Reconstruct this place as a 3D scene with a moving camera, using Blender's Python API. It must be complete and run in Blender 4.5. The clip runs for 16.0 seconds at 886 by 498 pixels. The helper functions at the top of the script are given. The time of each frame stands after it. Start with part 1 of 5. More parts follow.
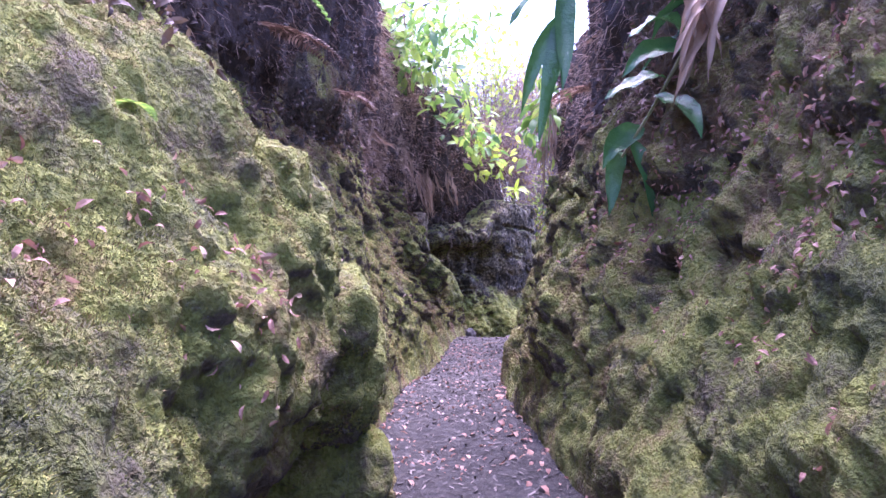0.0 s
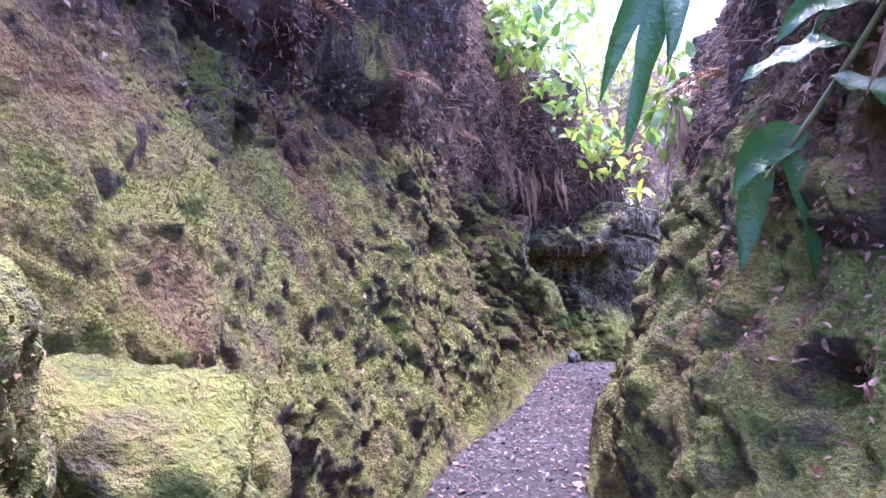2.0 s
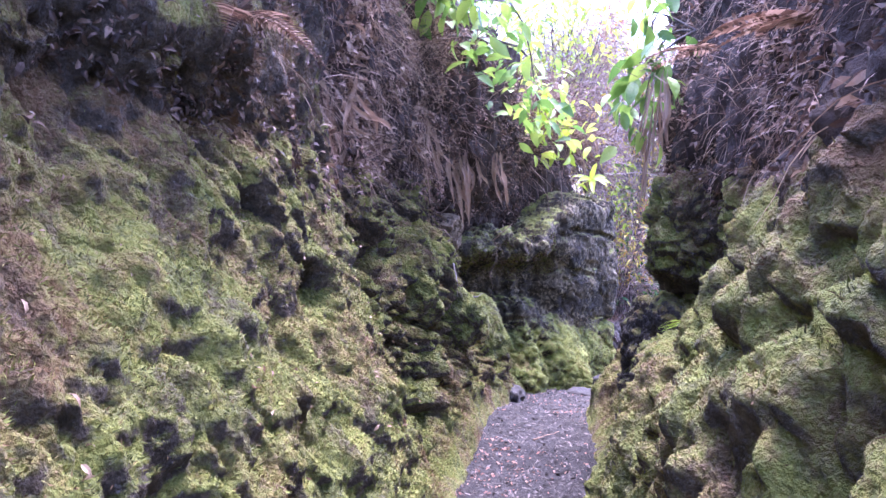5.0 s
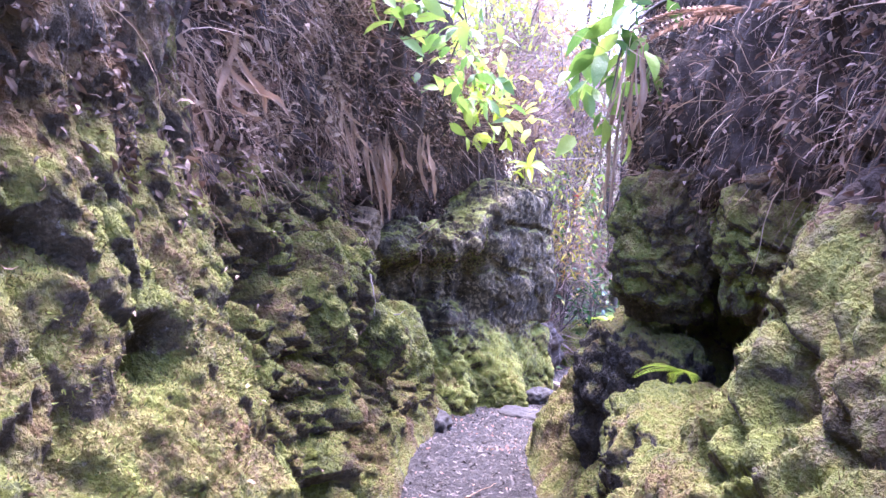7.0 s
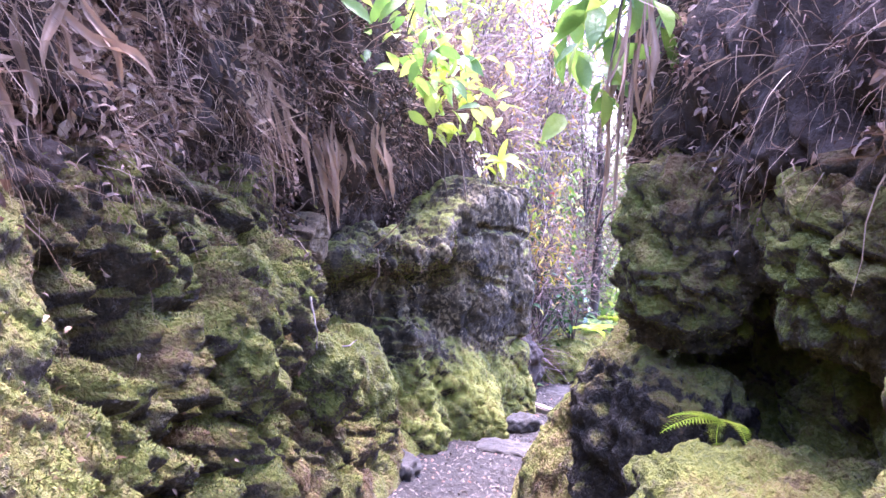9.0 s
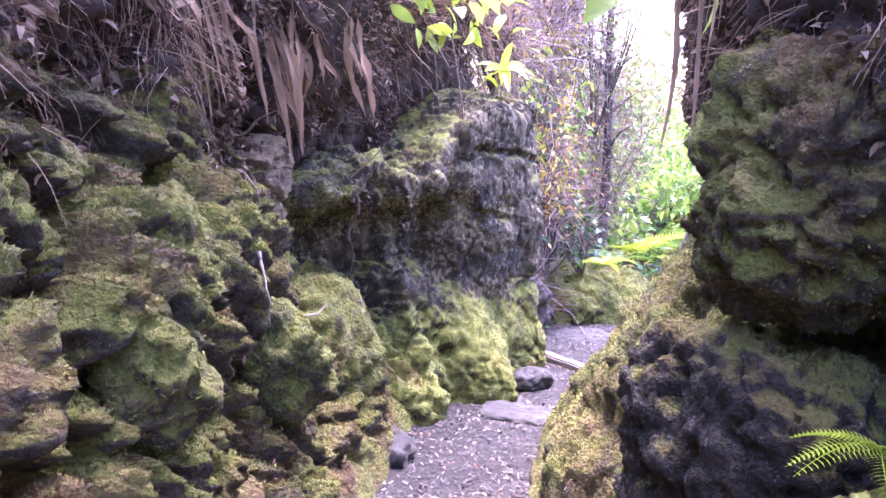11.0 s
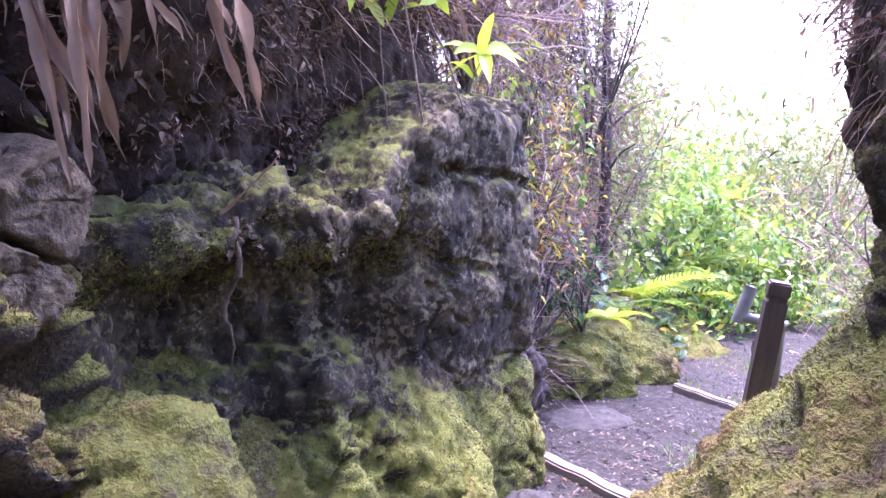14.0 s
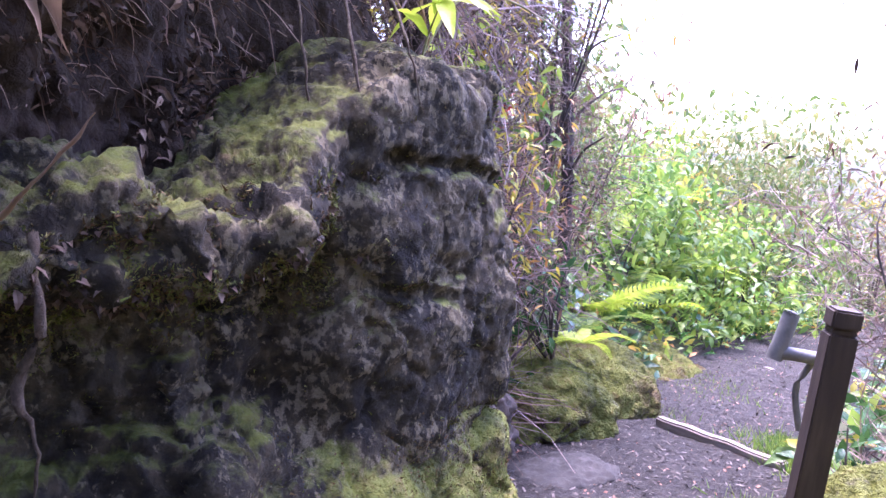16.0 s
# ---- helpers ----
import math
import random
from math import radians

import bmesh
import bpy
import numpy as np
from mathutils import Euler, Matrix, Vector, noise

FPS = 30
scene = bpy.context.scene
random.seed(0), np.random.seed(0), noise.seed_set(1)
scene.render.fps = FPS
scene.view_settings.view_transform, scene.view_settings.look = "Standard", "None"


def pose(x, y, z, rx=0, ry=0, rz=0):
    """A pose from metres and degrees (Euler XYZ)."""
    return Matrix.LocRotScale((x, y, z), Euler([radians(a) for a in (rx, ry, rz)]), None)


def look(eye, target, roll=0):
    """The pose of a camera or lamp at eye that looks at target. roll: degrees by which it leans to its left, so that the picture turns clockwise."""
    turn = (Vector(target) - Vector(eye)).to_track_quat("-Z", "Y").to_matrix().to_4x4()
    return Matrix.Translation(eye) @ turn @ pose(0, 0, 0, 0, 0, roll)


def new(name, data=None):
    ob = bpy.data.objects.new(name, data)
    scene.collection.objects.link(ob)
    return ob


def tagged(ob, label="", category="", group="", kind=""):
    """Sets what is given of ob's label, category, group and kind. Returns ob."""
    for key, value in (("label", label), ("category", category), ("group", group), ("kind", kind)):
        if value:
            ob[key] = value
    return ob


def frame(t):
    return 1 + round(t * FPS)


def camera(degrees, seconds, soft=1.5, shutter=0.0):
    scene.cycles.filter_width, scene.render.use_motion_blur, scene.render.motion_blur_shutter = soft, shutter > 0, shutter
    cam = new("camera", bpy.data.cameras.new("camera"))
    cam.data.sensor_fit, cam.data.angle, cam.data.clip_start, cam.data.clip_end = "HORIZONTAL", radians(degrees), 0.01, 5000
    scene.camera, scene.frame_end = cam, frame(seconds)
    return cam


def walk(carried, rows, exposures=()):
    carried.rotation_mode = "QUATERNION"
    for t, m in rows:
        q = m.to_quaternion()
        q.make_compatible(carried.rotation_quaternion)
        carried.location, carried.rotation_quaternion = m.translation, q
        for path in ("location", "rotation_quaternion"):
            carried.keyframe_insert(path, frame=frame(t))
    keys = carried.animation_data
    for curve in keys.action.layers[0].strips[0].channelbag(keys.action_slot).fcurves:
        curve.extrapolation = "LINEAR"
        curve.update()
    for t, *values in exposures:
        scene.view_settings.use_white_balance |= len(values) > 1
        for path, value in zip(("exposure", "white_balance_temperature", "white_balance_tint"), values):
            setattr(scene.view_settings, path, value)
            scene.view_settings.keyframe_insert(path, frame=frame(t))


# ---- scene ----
cam = camera(57.5, 16.0, soft=1.5)
METRES, EYE, TILT, LEAN, TURN = 10.0, 1.5, 0.0, 0.0, 0.0
ROWS = [
    (0.0, 0.0, 0.0, 0.0, 0.0, 0.0, -0.0),
    (0.5, 0.0097, 0.0309, 0.0022, 0.75, -1.56, -0.88),
    (1.0, 0.0157, 0.0658, 0.0098, 1.21, -2.8, -0.92),
    (1.5, 0.0267, 0.0977, 0.0161, 5.6, -1.83, -1.18),
    (2.0, 0.0305, 0.1358, 0.0229, 9.23, -1.05, -2.54),
    (2.5, 0.0213, 0.1759, 0.0325, 7.3, -0.99, -2.12),
    (3.0, 0.0236, 0.2123, 0.0375, 5.36, -0.58, -1.07),
    (5.5, 0.0114, 0.374, 0.0626, 3.31, -3.52, -3.37),
    (6.0, 0.0004, 0.4081, 0.0687, -0.79, -3.71, -2.46),
    (6.5, 0.0002, 0.4292, 0.069, -2.19, -4.21, -2.73),
    (7.0, 0.0085, 0.4603, 0.0721, -1.51, -4.75, -3.69),
    (7.5, 0.0081, 0.4844, 0.0705, -3.22, -5.3, -2.18),
    (8.0, 0.0053, 0.5141, 0.0709, -7.05, -4.76, -0.75),
    (8.5, 0.0137, 0.5377, 0.0689, -6.57, -3.76, -1.66),
    (9.0, 0.016, 0.5632, 0.0693, -3.93, -4.5, -2.21),
    (9.5, 0.0158, 0.5854, 0.07, -4.55, -7.42, -0.97),
    (12.0, 0.0332, 0.7371, 0.0551, -4.9, -10.09, -1.42),
    (12.5, 0.0396, 0.7682, 0.0514, -5.12, -9.32, -1.05),
    (13.0, 0.0397, 0.8005, 0.0514, -5.11, -9.4, -0.77),
    (13.5, 0.0375, 0.8303, 0.054, -6.96, -8.38, -1.27),
    (14.0, 0.048, 0.863, 0.0511, -6.7, -7.97, -1.16),
    (14.5, 0.048, 0.8862, 0.049, -6.17, -7.72, -0.96),
    (15.0, 0.0474, 0.9202, 0.0477, -9.54, -5.43, -0.29),
    (15.5, 0.0567, 0.9468, 0.0447, -9.16, -5.13, -1.22),
    (16.0, 0.0573, 0.9746, 0.0412, -11.36, -7.54, -1.1),
]
walk(cam, [(t, pose(0, 0, EYE, TILT, LEAN, TURN) @ pose(METRES * x, METRES * y, METRES * z, 90 + pitch, roll, yaw)) for t, x, y, z, yaw, pitch, roll in ROWS],
     exposures=[(0.0, 3.25, 5350, 54), (1.0, 3.55, 5350, 51), (3.0, 3.40, 5150, 50), (5.5, 3.75, 5300, 45), (9.5, 4.15, 5550, 49), (12.0, 4.08, 5600, 55), (16.0, 3.25, 5600, 47)])

# ---- light: bright overcast sky and a wide soft sun ----
SUN_EL, SUN_AZ = 71.0, 22.0
world = bpy.data.worlds.new("overcast_sky")
scene.world = world
world.use_nodes = True
wn = world.node_tree.nodes
wl = world.node_tree.links
sky = wn.new("ShaderNodeTexSky")
sky.sky_type = "NISHITA"
sky.sun_disc = False
sky.sun_elevation = radians(SUN_EL)
sky.sun_rotation = radians(SUN_AZ)
sky.air_density = 1.0
sky.dust_density = 2.0
sky.ozone_density = 1.0
wl.new(sky.outputs[0], wn["Background"].inputs[0])
wn["Background"].inputs[1].default_value = 0.15
sun = new("sun", bpy.data.lights.new("sun", "SUN"))
sun.data.energy = 1.5
sun.data.angle = radians(24)
sun.data.color = (1.0, 0.95, 0.88)
az = radians(SUN_AZ)
el = radians(SUN_EL)
sun.matrix_world = look((0, 0, 0), (-math.sin(az) * math.cos(el), -math.cos(az) * math.cos(el), -math.sin(el)))


# ---- materials ----
def base(name, rough=0.85):
    m = bpy.data.materials.new(name)
    m.use_nodes = True
    b = m.node_tree.nodes["Principled BSDF"]
    b.inputs["Roughness"].default_value = rough
    return m, m.node_tree.nodes, m.node_tree.links, b


def tex(n, l, vec, scale, detail=5.0, rough=0.6, kind="ShaderNodeTexNoise"):
    t = n.new(kind)
    t.inputs["Scale"].default_value = scale
    if kind == "ShaderNodeTexNoise":
        t.inputs["Detail"].default_value = detail
        t.inputs["Roughness"].default_value = rough
    l.new(vec, t.inputs["Vector"])
    return t.outputs[0]


def ramp(n, l, fac, stops):
    r = n.new("ShaderNodeValToRGB")
    while len(r.color_ramp.elements) < len(stops):
        r.color_ramp.elements.new(0.5)
    for e, (p, c) in zip(r.color_ramp.elements, stops):
        e.position = p
        e.color = (*c, 1) if len(c) == 3 else c
    l.new(fac, r.inputs[0])
    return r.outputs[0]


def math_node(n, l, op, a, b, clamp=False):
    k = n.new("ShaderNodeMath")
    k.operation = op
    k.use_clamp = clamp
    for i, v in enumerate((a, b)):
        if isinstance(v, (int, float)):
            k.inputs[i].default_value = v
        else:
            l.new(v, k.inputs[i])
    return k.outputs[0]


def mix(n, l, fac, a, b):
    k = n.new("ShaderNodeMix")
    k.data_type = "RGBA"
    for socket, v in ((k.inputs[0], fac), (k.inputs[6], a), (k.inputs[7], b)):
        if isinstance(v, tuple):
            socket.default_value = (*v, 1)
        elif isinstance(v, (int, float)):
            socket.default_value = v
        else:
            l.new(v, socket)
    return k.outputs[2]


def bump(n, l, height, strength, dist, bsdf):
    k = n.new("ShaderNodeBump")
    k.inputs["Strength"].default_value = strength
    k.inputs["Distance"].default_value = dist
    l.new(height, k.inputs["Height"])
    l.new(k.outputs[0], bsdf.inputs["Normal"])


MOSS_STOPS = [(0.27, (0.038, 0.044, 0.010)), (0.38, (0.095, 0.108, 0.020)), (0.48, (0.200, 0.225, 0.036)), (0.55, (0.205, 0.185, 0.042)), (0.62, (0.165, 0.112, 0.040)), (0.70, (0.130, 0.068, 0.022))]


def moss_rock(name, moss=0.0, rock=(0.090, 0.068, 0.042), fresh=0.0):
    """Rock that carries moss, thickest where it faces up, in green and rust patches; bare undersides also hold painted
    shade.
    """
    m, n, l, b = base(name, 0.92)
    geo = n.new("ShaderNodeNewGeometry")
    pos = geo.outputs["Position"]
    xyz = n.new("ShaderNodeSeparateXYZ")
    l.new(geo.outputs["Normal"], xyz.inputs[0])
    patch = tex(n, l, pos, 2.4, 8, 0.68)
    grain = tex(n, l, pos, 42, 4, 0.7)
    # Facing weight: moss growth, plus undercut shade painted in as bare dark rock.
    grow = math_node(n, l, "ADD", math_node(n, l, "MULTIPLY", xyz.outputs[2], 0.54), patch)
    grow = math_node(n, l, "ADD", grow, math_node(n, l, "MULTIPLY", grain, 0.35))
    at = n.new("ShaderNodeSeparateXYZ")
    l.new(pos, at.inputs[0])
    damp = n.new("ShaderNodeMapRange")
    damp.inputs[1].default_value, damp.inputs[2].default_value, damp.inputs[3].default_value, damp.inputs[4].default_value = 2.4, 3.4, 0.16, 0.0
    l.new(at.outputs[1], damp.inputs[0])
    grow = math_node(n, l, "ADD", grow, damp.outputs[0])
    fac = ramp(n, l, math_node(n, l, "ADD", grow, moss - 0.20), [(0.41, (0, 0, 0)), (0.57, (1, 1, 1))])
    hue = tex(n, l, pos, 2.6, 7, 0.7)
    hue = math_node(n, l, "ADD", math_node(n, l, "MULTIPLY", hue, 0.75), math_node(n, l, "MULTIPLY", grain, 0.28))
    hue = math_node(n, l, "ADD", hue, math_node(n, l, "MULTIPLY", math_node(n, l, "SUBTRACT", tex(n, l, pos, 1.1, 3, 0.5), 0.50), 0.34))
    zz = n.new("ShaderNodeSeparateXYZ")
    l.new(pos, zz.inputs[0])
    dry = n.new("ShaderNodeMapRange")
    dry.inputs[1].default_value, dry.inputs[2].default_value, dry.inputs[3].default_value, dry.inputs[4].default_value = 1.75, 2.45, 0.0, 0.11 if fresh == 0 else 0.03
    l.new(zz.outputs[2], dry.inputs[0])
    hue = math_node(n, l, "ADD", hue, dry.outputs[0])
    young = n.new("ShaderNodeMapRange")
    young.inputs[1].default_value, young.inputs[2].default_value, young.inputs[3].default_value, young.inputs[4].default_value = 1.0, 3.0, -0.06, 0.0
    l.new(zz.outputs[1], young.inputs[0])
    hue = math_node(n, l, "ADD", hue, young.outputs[0])
    hue = math_node(n, l, "ADD", hue, -fresh)
    green = ramp(n, l, hue, MOSS_STOPS)
    bare = ramp(n, l, tex(n, l, pos, 4.3, 7, 0.72), [(0.50 + fresh, (0, 0, 0)), (0.64 + fresh, (0.80, 0.80, 0.80))])
    green = mix(n, l, bare, green, (0.075, 0.052, 0.034))
    stone = tex(n, l, pos, 9, 8, 0.7)
    stone = math_node(n, l, "ADD", math_node(n, l, "MULTIPLY", stone, 0.55), math_node(n, l, "MULTIPLY", tex(n, l, pos, 48, 8, 0.8), 0.45))
    stone = ramp(n, l, stone, [(0.36, tuple(c * 0.38 for c in rock)), (0.50, tuple(c * 0.85 for c in rock)), (0.62, tuple(c * 2.2 for c in rock))])
    lichen = ramp(n, l, tex(n, l, pos, 27, 6, 0.75), [(0.60, (0, 0, 0)), (0.66, (0.55, 0.55, 0.55))])
    stone = mix(n, l, lichen, stone, (0.34, 0.32, 0.28))
    l.new(mix(n, l, fac, stone, green), b.inputs["Base Color"])
    h = math_node(n, l, "ADD", grain, math_node(n, l, "MULTIPLY", tex(n, l, pos, 130, 3, 0.7), 0.6))
    h = math_node(n, l, "ADD", h, math_node(n, l, "MULTIPLY", tex(n, l, pos, 16, 6, 0.7), 1.2))
    h = math_node(n, l, "ADD", h, math_node(n, l, "MULTIPLY", tex(n, l, pos, 55, kind="ShaderNodeTexVoronoi"), 0.5))
    bump(n, l, h, 1.0, 0.04, b)
    return m


def moss_tufts(name):
    m, n, l, b = base(name, 0.8)
    geo = n.new("ShaderNodeNewGeometry")
    hue = tex(n, l, geo.outputs["Position"], 2.6, 7, 0.7)
    isl = math_node(n, l, "ADD", math_node(n, l, "MULTIPLY", geo.outputs["Random Per Island"], 0.36), -0.04)
    hue = math_node(n, l, "ADD", math_node(n, l, "MULTIPLY", hue, 0.75), isl)
    hue = math_node(n, l, "ADD", hue, math_node(n, l, "MULTIPLY", math_node(n, l, "SUBTRACT", tex(n, l, geo.outputs["Position"], 1.1, 3, 0.5), 0.50), 0.34))
    zz = n.new("ShaderNodeSeparateXYZ")
    l.new(geo.outputs["Position"], zz.inputs[0])
    dry = n.new("ShaderNodeMapRange")
    dry.inputs[1].default_value, dry.inputs[2].default_value, dry.inputs[3].default_value, dry.inputs[4].default_value = 1.75, 2.45, 0.0, 0.05
    l.new(zz.outputs[2], dry.inputs[0])
    hue = math_node(n, l, "ADD", hue, dry.outputs[0])
    young = n.new("ShaderNodeMapRange")
    young.inputs[1].default_value, young.inputs[2].default_value, young.inputs[3].default_value, young.inputs[4].default_value = 1.0, 3.0, -0.06, 0.0
    l.new(zz.outputs[1], young.inputs[0])
    hue = math_node(n, l, "ADD", hue, young.outputs[0])
    l.new(ramp(n, l, hue, MOSS_STOPS), b.inputs["Base Color"])
    b.inputs["Subsurface Weight"].default_value = 0.0
    return m


def leafy(name, a, b_, c, rough=0.45, through_light=0.35, island=True, mid=0.5):
    """Leaves between three colours, that let some light through."""
    m, n, l, b = base(name, rough)
    src = n.new("ShaderNodeNewGeometry").outputs["Random Per Island"] if island else n.new("ShaderNodeObjectInfo").outputs["Random"]
    geo = n.new("ShaderNodeNewGeometry")
    spot = tex(n, l, geo.outputs["Position"], 14, 4, 0.6)
    v = math_node(n, l, "ADD", math_node(n, l, "MULTIPLY", src, 0.7), math_node(n, l, "MULTIPLY", spot, 0.3))
    col = ramp(n, l, v, [(0.15, a), (mid, b_), (0.85, c)])
    l.new(col, b.inputs["Base Color"])
    if rough < 0.45:
        fold = tex(n, l, geo.outputs["Position"], 55, 5, 0.6)
        bump(n, l, math_node(n, l, "ADD", fold, math_node(n, l, "MULTIPLY", spot, 2.0)), 0.5, 0.012, b)
    if through_light:
        t = n.new("ShaderNodeBsdfTranslucent")
        l.new(col, t.inputs["Color"])
        s = n.new("ShaderNodeMixShader")
        s.inputs[0].default_value = through_light
        l.new(b.outputs[0], s.inputs[1])
        l.new(t.outputs[0], s.inputs[2])
        l.new(s.outputs[0], n["Material Output"].inputs[0])
    return m


def plain(name, stops, scale, rough=0.85, bumpy=0.5, dist=0.01, stretch=(1, 1, 1)):
    m, n, l, b = base(name, rough)
    geo = n.new("ShaderNodeTexCoord")
    mp = n.new("ShaderNodeMapping")
    mp.inputs["Scale"].default_value = stretch
    l.new(geo.outputs["Object"], mp.inputs[0])
    t = tex(n, l, mp.outputs[0], scale, 8, 0.68)
    l.new(ramp(n, l, t, stops), b.inputs["Base Color"])
    bump(n, l, math_node(n, l, "ADD", t, math_node(n, l, "MULTIPLY", tex(n, l, mp.outputs[0], scale * 6, 3, 0.7), 0.4)), bumpy, dist, b)
    return m


def face_rock(name):
    """Dark fractured rock, streaked with pale lichen, mossy where it faces up."""
    m, n, l, b = base(name, 0.88)
    geo = n.new("ShaderNodeNewGeometry")
    pos = geo.outputs["Position"]
    xyz = n.new("ShaderNodeSeparateXYZ")
    l.new(geo.outputs["Normal"], xyz.inputs[0])
    mp = n.new("ShaderNodeMapping")
    mp.inputs["Scale"].default_value = (1, 1, 0.8)
    l.new(pos, mp.inputs[0])
    big = tex(n, l, pos, 3.4, 6, 0.62)
    fine = tex(n, l, mp.outputs[0], 21, 5, 0.62)
    v = math_node(n, l, "ADD", math_node(n, l, "MULTIPLY", big, 0.55), math_node(n, l, "MULTIPLY", fine, 0.45))
    stone = ramp(n, l, v, [(0.40, (0.012, 0.009, 0.006)), (0.50, (0.042, 0.032, 0.017)), (0.60, (0.110, 0.084, 0.046))])
    spot = math_node(n, l, "ADD", math_node(n, l, "MULTIPLY", tex(n, l, mp.outputs[0], 34, 4, 0.6), 0.6), math_node(n, l, "MULTIPLY", tex(n, l, pos, 4, 4, 0.6), 0.4))
    stone = mix(n, l, ramp(n, l, spot, [(0.53, (0, 0, 0)), (0.58, (0.55, 0.55, 0.55))]), stone, (0.32, 0.26, 0.155))
    grow = math_node(n, l, "ADD", math_node(n, l, "MULTIPLY", xyz.outputs[2], 0.32), tex(n, l, pos, 3.4, 8, 0.72))
    zz = n.new("ShaderNodeSeparateXYZ")
    l.new(pos, zz.inputs[0])
    skirt = n.new("ShaderNodeMapRange")
    skirt.inputs[1].default_value, skirt.inputs[2].default_value, skirt.inputs[3].default_value, skirt.inputs[4].default_value = 0.62, 0.92, 0.34, 0.0
    l.new(zz.outputs[2], skirt.inputs[0])
    grow = math_node(n, l, "ADD", grow, skirt.outputs[0])
    fac = ramp(n, l, math_node(n, l, "ADD", grow, math_node(n, l, "MULTIPLY", fine, 0.2)), [(0.80, (0, 0, 0)), (0.96, (0.95, 0.95, 0.95))])
    hue = math_node(n, l, "ADD", math_node(n, l, "MULTIPLY", tex(n, l, pos, 5, 7, 0.7), 0.75), math_node(n, l, "MULTIPLY", fine, 0.16))
    l.new(mix(n, l, fac, stone, ramp(n, l, hue, MOSS_STOPS)), b.inputs["Base Color"])
    h = math_node(n, l, "ADD", math_node(n, l, "MULTIPLY", tex(n, l, pos, 14, 8, 0.72), 1.4), math_node(n, l, "MULTIPLY", fine, 0.7))
    bump(n, l, h, 0.8, 0.03, b)
    return m


WALL_MAT = moss_rock("mossy_rock", 0.05)
FACE = face_rock("lichened_rock")
# Black rock made darker still: the overhang's shade is put into its colour.
SHADED_ROCK = moss_rock("shaded_black_rock", -0.30, (0.042, 0.032, 0.021))
CAPPED = moss_rock("moss_capped_black_rock", -0.14, (0.045, 0.035, 0.023), 0.05)
LUSH = moss_rock("lush_moss", 0.12, fresh=0.02)
TUFT = moss_tufts("moss_tufts")
SOIL = plain("trodden_soil", [(0.3, (0.010, 0.008, 0.007)), (0.5, (0.023, 0.019, 0.016)), (0.72, (0.058, 0.049, 0.042))], 22, 0.9, 1.0, 0.03)
CHIP = leafy("wood_chips", (0.035, 0.027, 0.022), (0.055, 0.043, 0.036), (0.17, 0.14, 0.12), 0.7, 0.0, mid=0.6)
DEAD = leafy("dead_fern", (0.032, 0.018, 0.012), (0.17, 0.095, 0.062), (0.52, 0.36, 0.26), 0.8, 0.2, mid=0.52)
LITTER = leafy("brown_litter", (0.030, 0.018, 0.012), (0.10, 0.060, 0.038), (0.24, 0.16, 0.11), 0.7, 0.1)
DRY = leafy("dry_strap_leaf", (0.11, 0.065, 0.040), (0.27, 0.170, 0.105), (0.50, 0.36, 0.24), 0.65, 0.25)
GREEN = leafy("fresh_leaf", (0.07, 0.15, 0.03), (0.17, 0.30, 0.05), (0.36, 0.46, 0.08), 0.4, 0.45)
LIME = leafy("lime_leaf", (0.28, 0.42, 0.03), (0.42, 0.56, 0.05), (0.55, 0.62, 0.10), 0.4, 0.5)
DEEP = leafy("deep_green_leaf", (0.020, 0.068, 0.020), (0.038, 0.115, 0.030), (0.085, 0.19, 0.05), 0.24, 0.25)
YELLOW = leafy("yellowing_leaf", (0.30, 0.30, 0.04), (0.50, 0.42, 0.06), (0.45, 0.20, 0.05), 0.5, 0.4)
MIXED = leafy("shrub_leaf", (0.07, 0.12, 0.03), (0.16, 0.22, 0.05), (0.30, 0.24, 0.10), 0.5, 0.4)
# Twigs beyond the cut: bright haze is put into a paler colour.
TWIG = leafy("haze_paled_twig", (0.10, 0.065, 0.055), (0.25, 0.17, 0.145), (0.44, 0.34, 0.30), 0.8, 0.2)
PINK = leafy("pinkish_dead_leaf", (0.15, 0.065, 0.045), (0.31, 0.16, 0.115), (0.46, 0.29, 0.20), 0.7, 0.3)
RED = leafy("red_petal", (0.6, 0.03, 0.02), (0.7, 0.05, 0.03), (0.7, 0.10, 0.05), 0.5, 0.3)
BARK = plain("bark", [(0.3, (0.03, 0.024, 0.02)), (0.55, (0.09, 0.07, 0.06)), (0.75, (0.2, 0.17, 0.15))], 14, 0.9, 0.8, 0.01, (1, 1, 0.3))
ROOT = plain("root", [(0.3, (0.05, 0.034, 0.022)), (0.55, (0.15, 0.105, 0.072)), (0.75, (0.30, 0.23, 0.17))], 40, 0.9, 1.0, 0.008)
TIMBER = plain("brown_timber", [(0.3, (0.032, 0.022, 0.018)), (0.55, (0.06, 0.042, 0.034)), (0.8, (0.11, 0.085, 0.07))], 22, 0.75, 0.5, 0.004, (1, 1, 0.12))
GREYWOOD = plain("weathered_timber", [(0.3, (0.14, 0.115, 0.10)), (0.55, (0.26, 0.22, 0.19)), (0.8, (0.4, 0.36, 0.32))], 16, 0.85, 0.5, 0.004, (0.15, 1, 1))
METAL = plain("dull_metal", [(0.3, (0.10, 0.10, 0.10)), (0.6, (0.2, 0.2, 0.195)), (0.8, (0.33, 0.33, 0.32))], 12, 0.5, 0.3, 0.003)
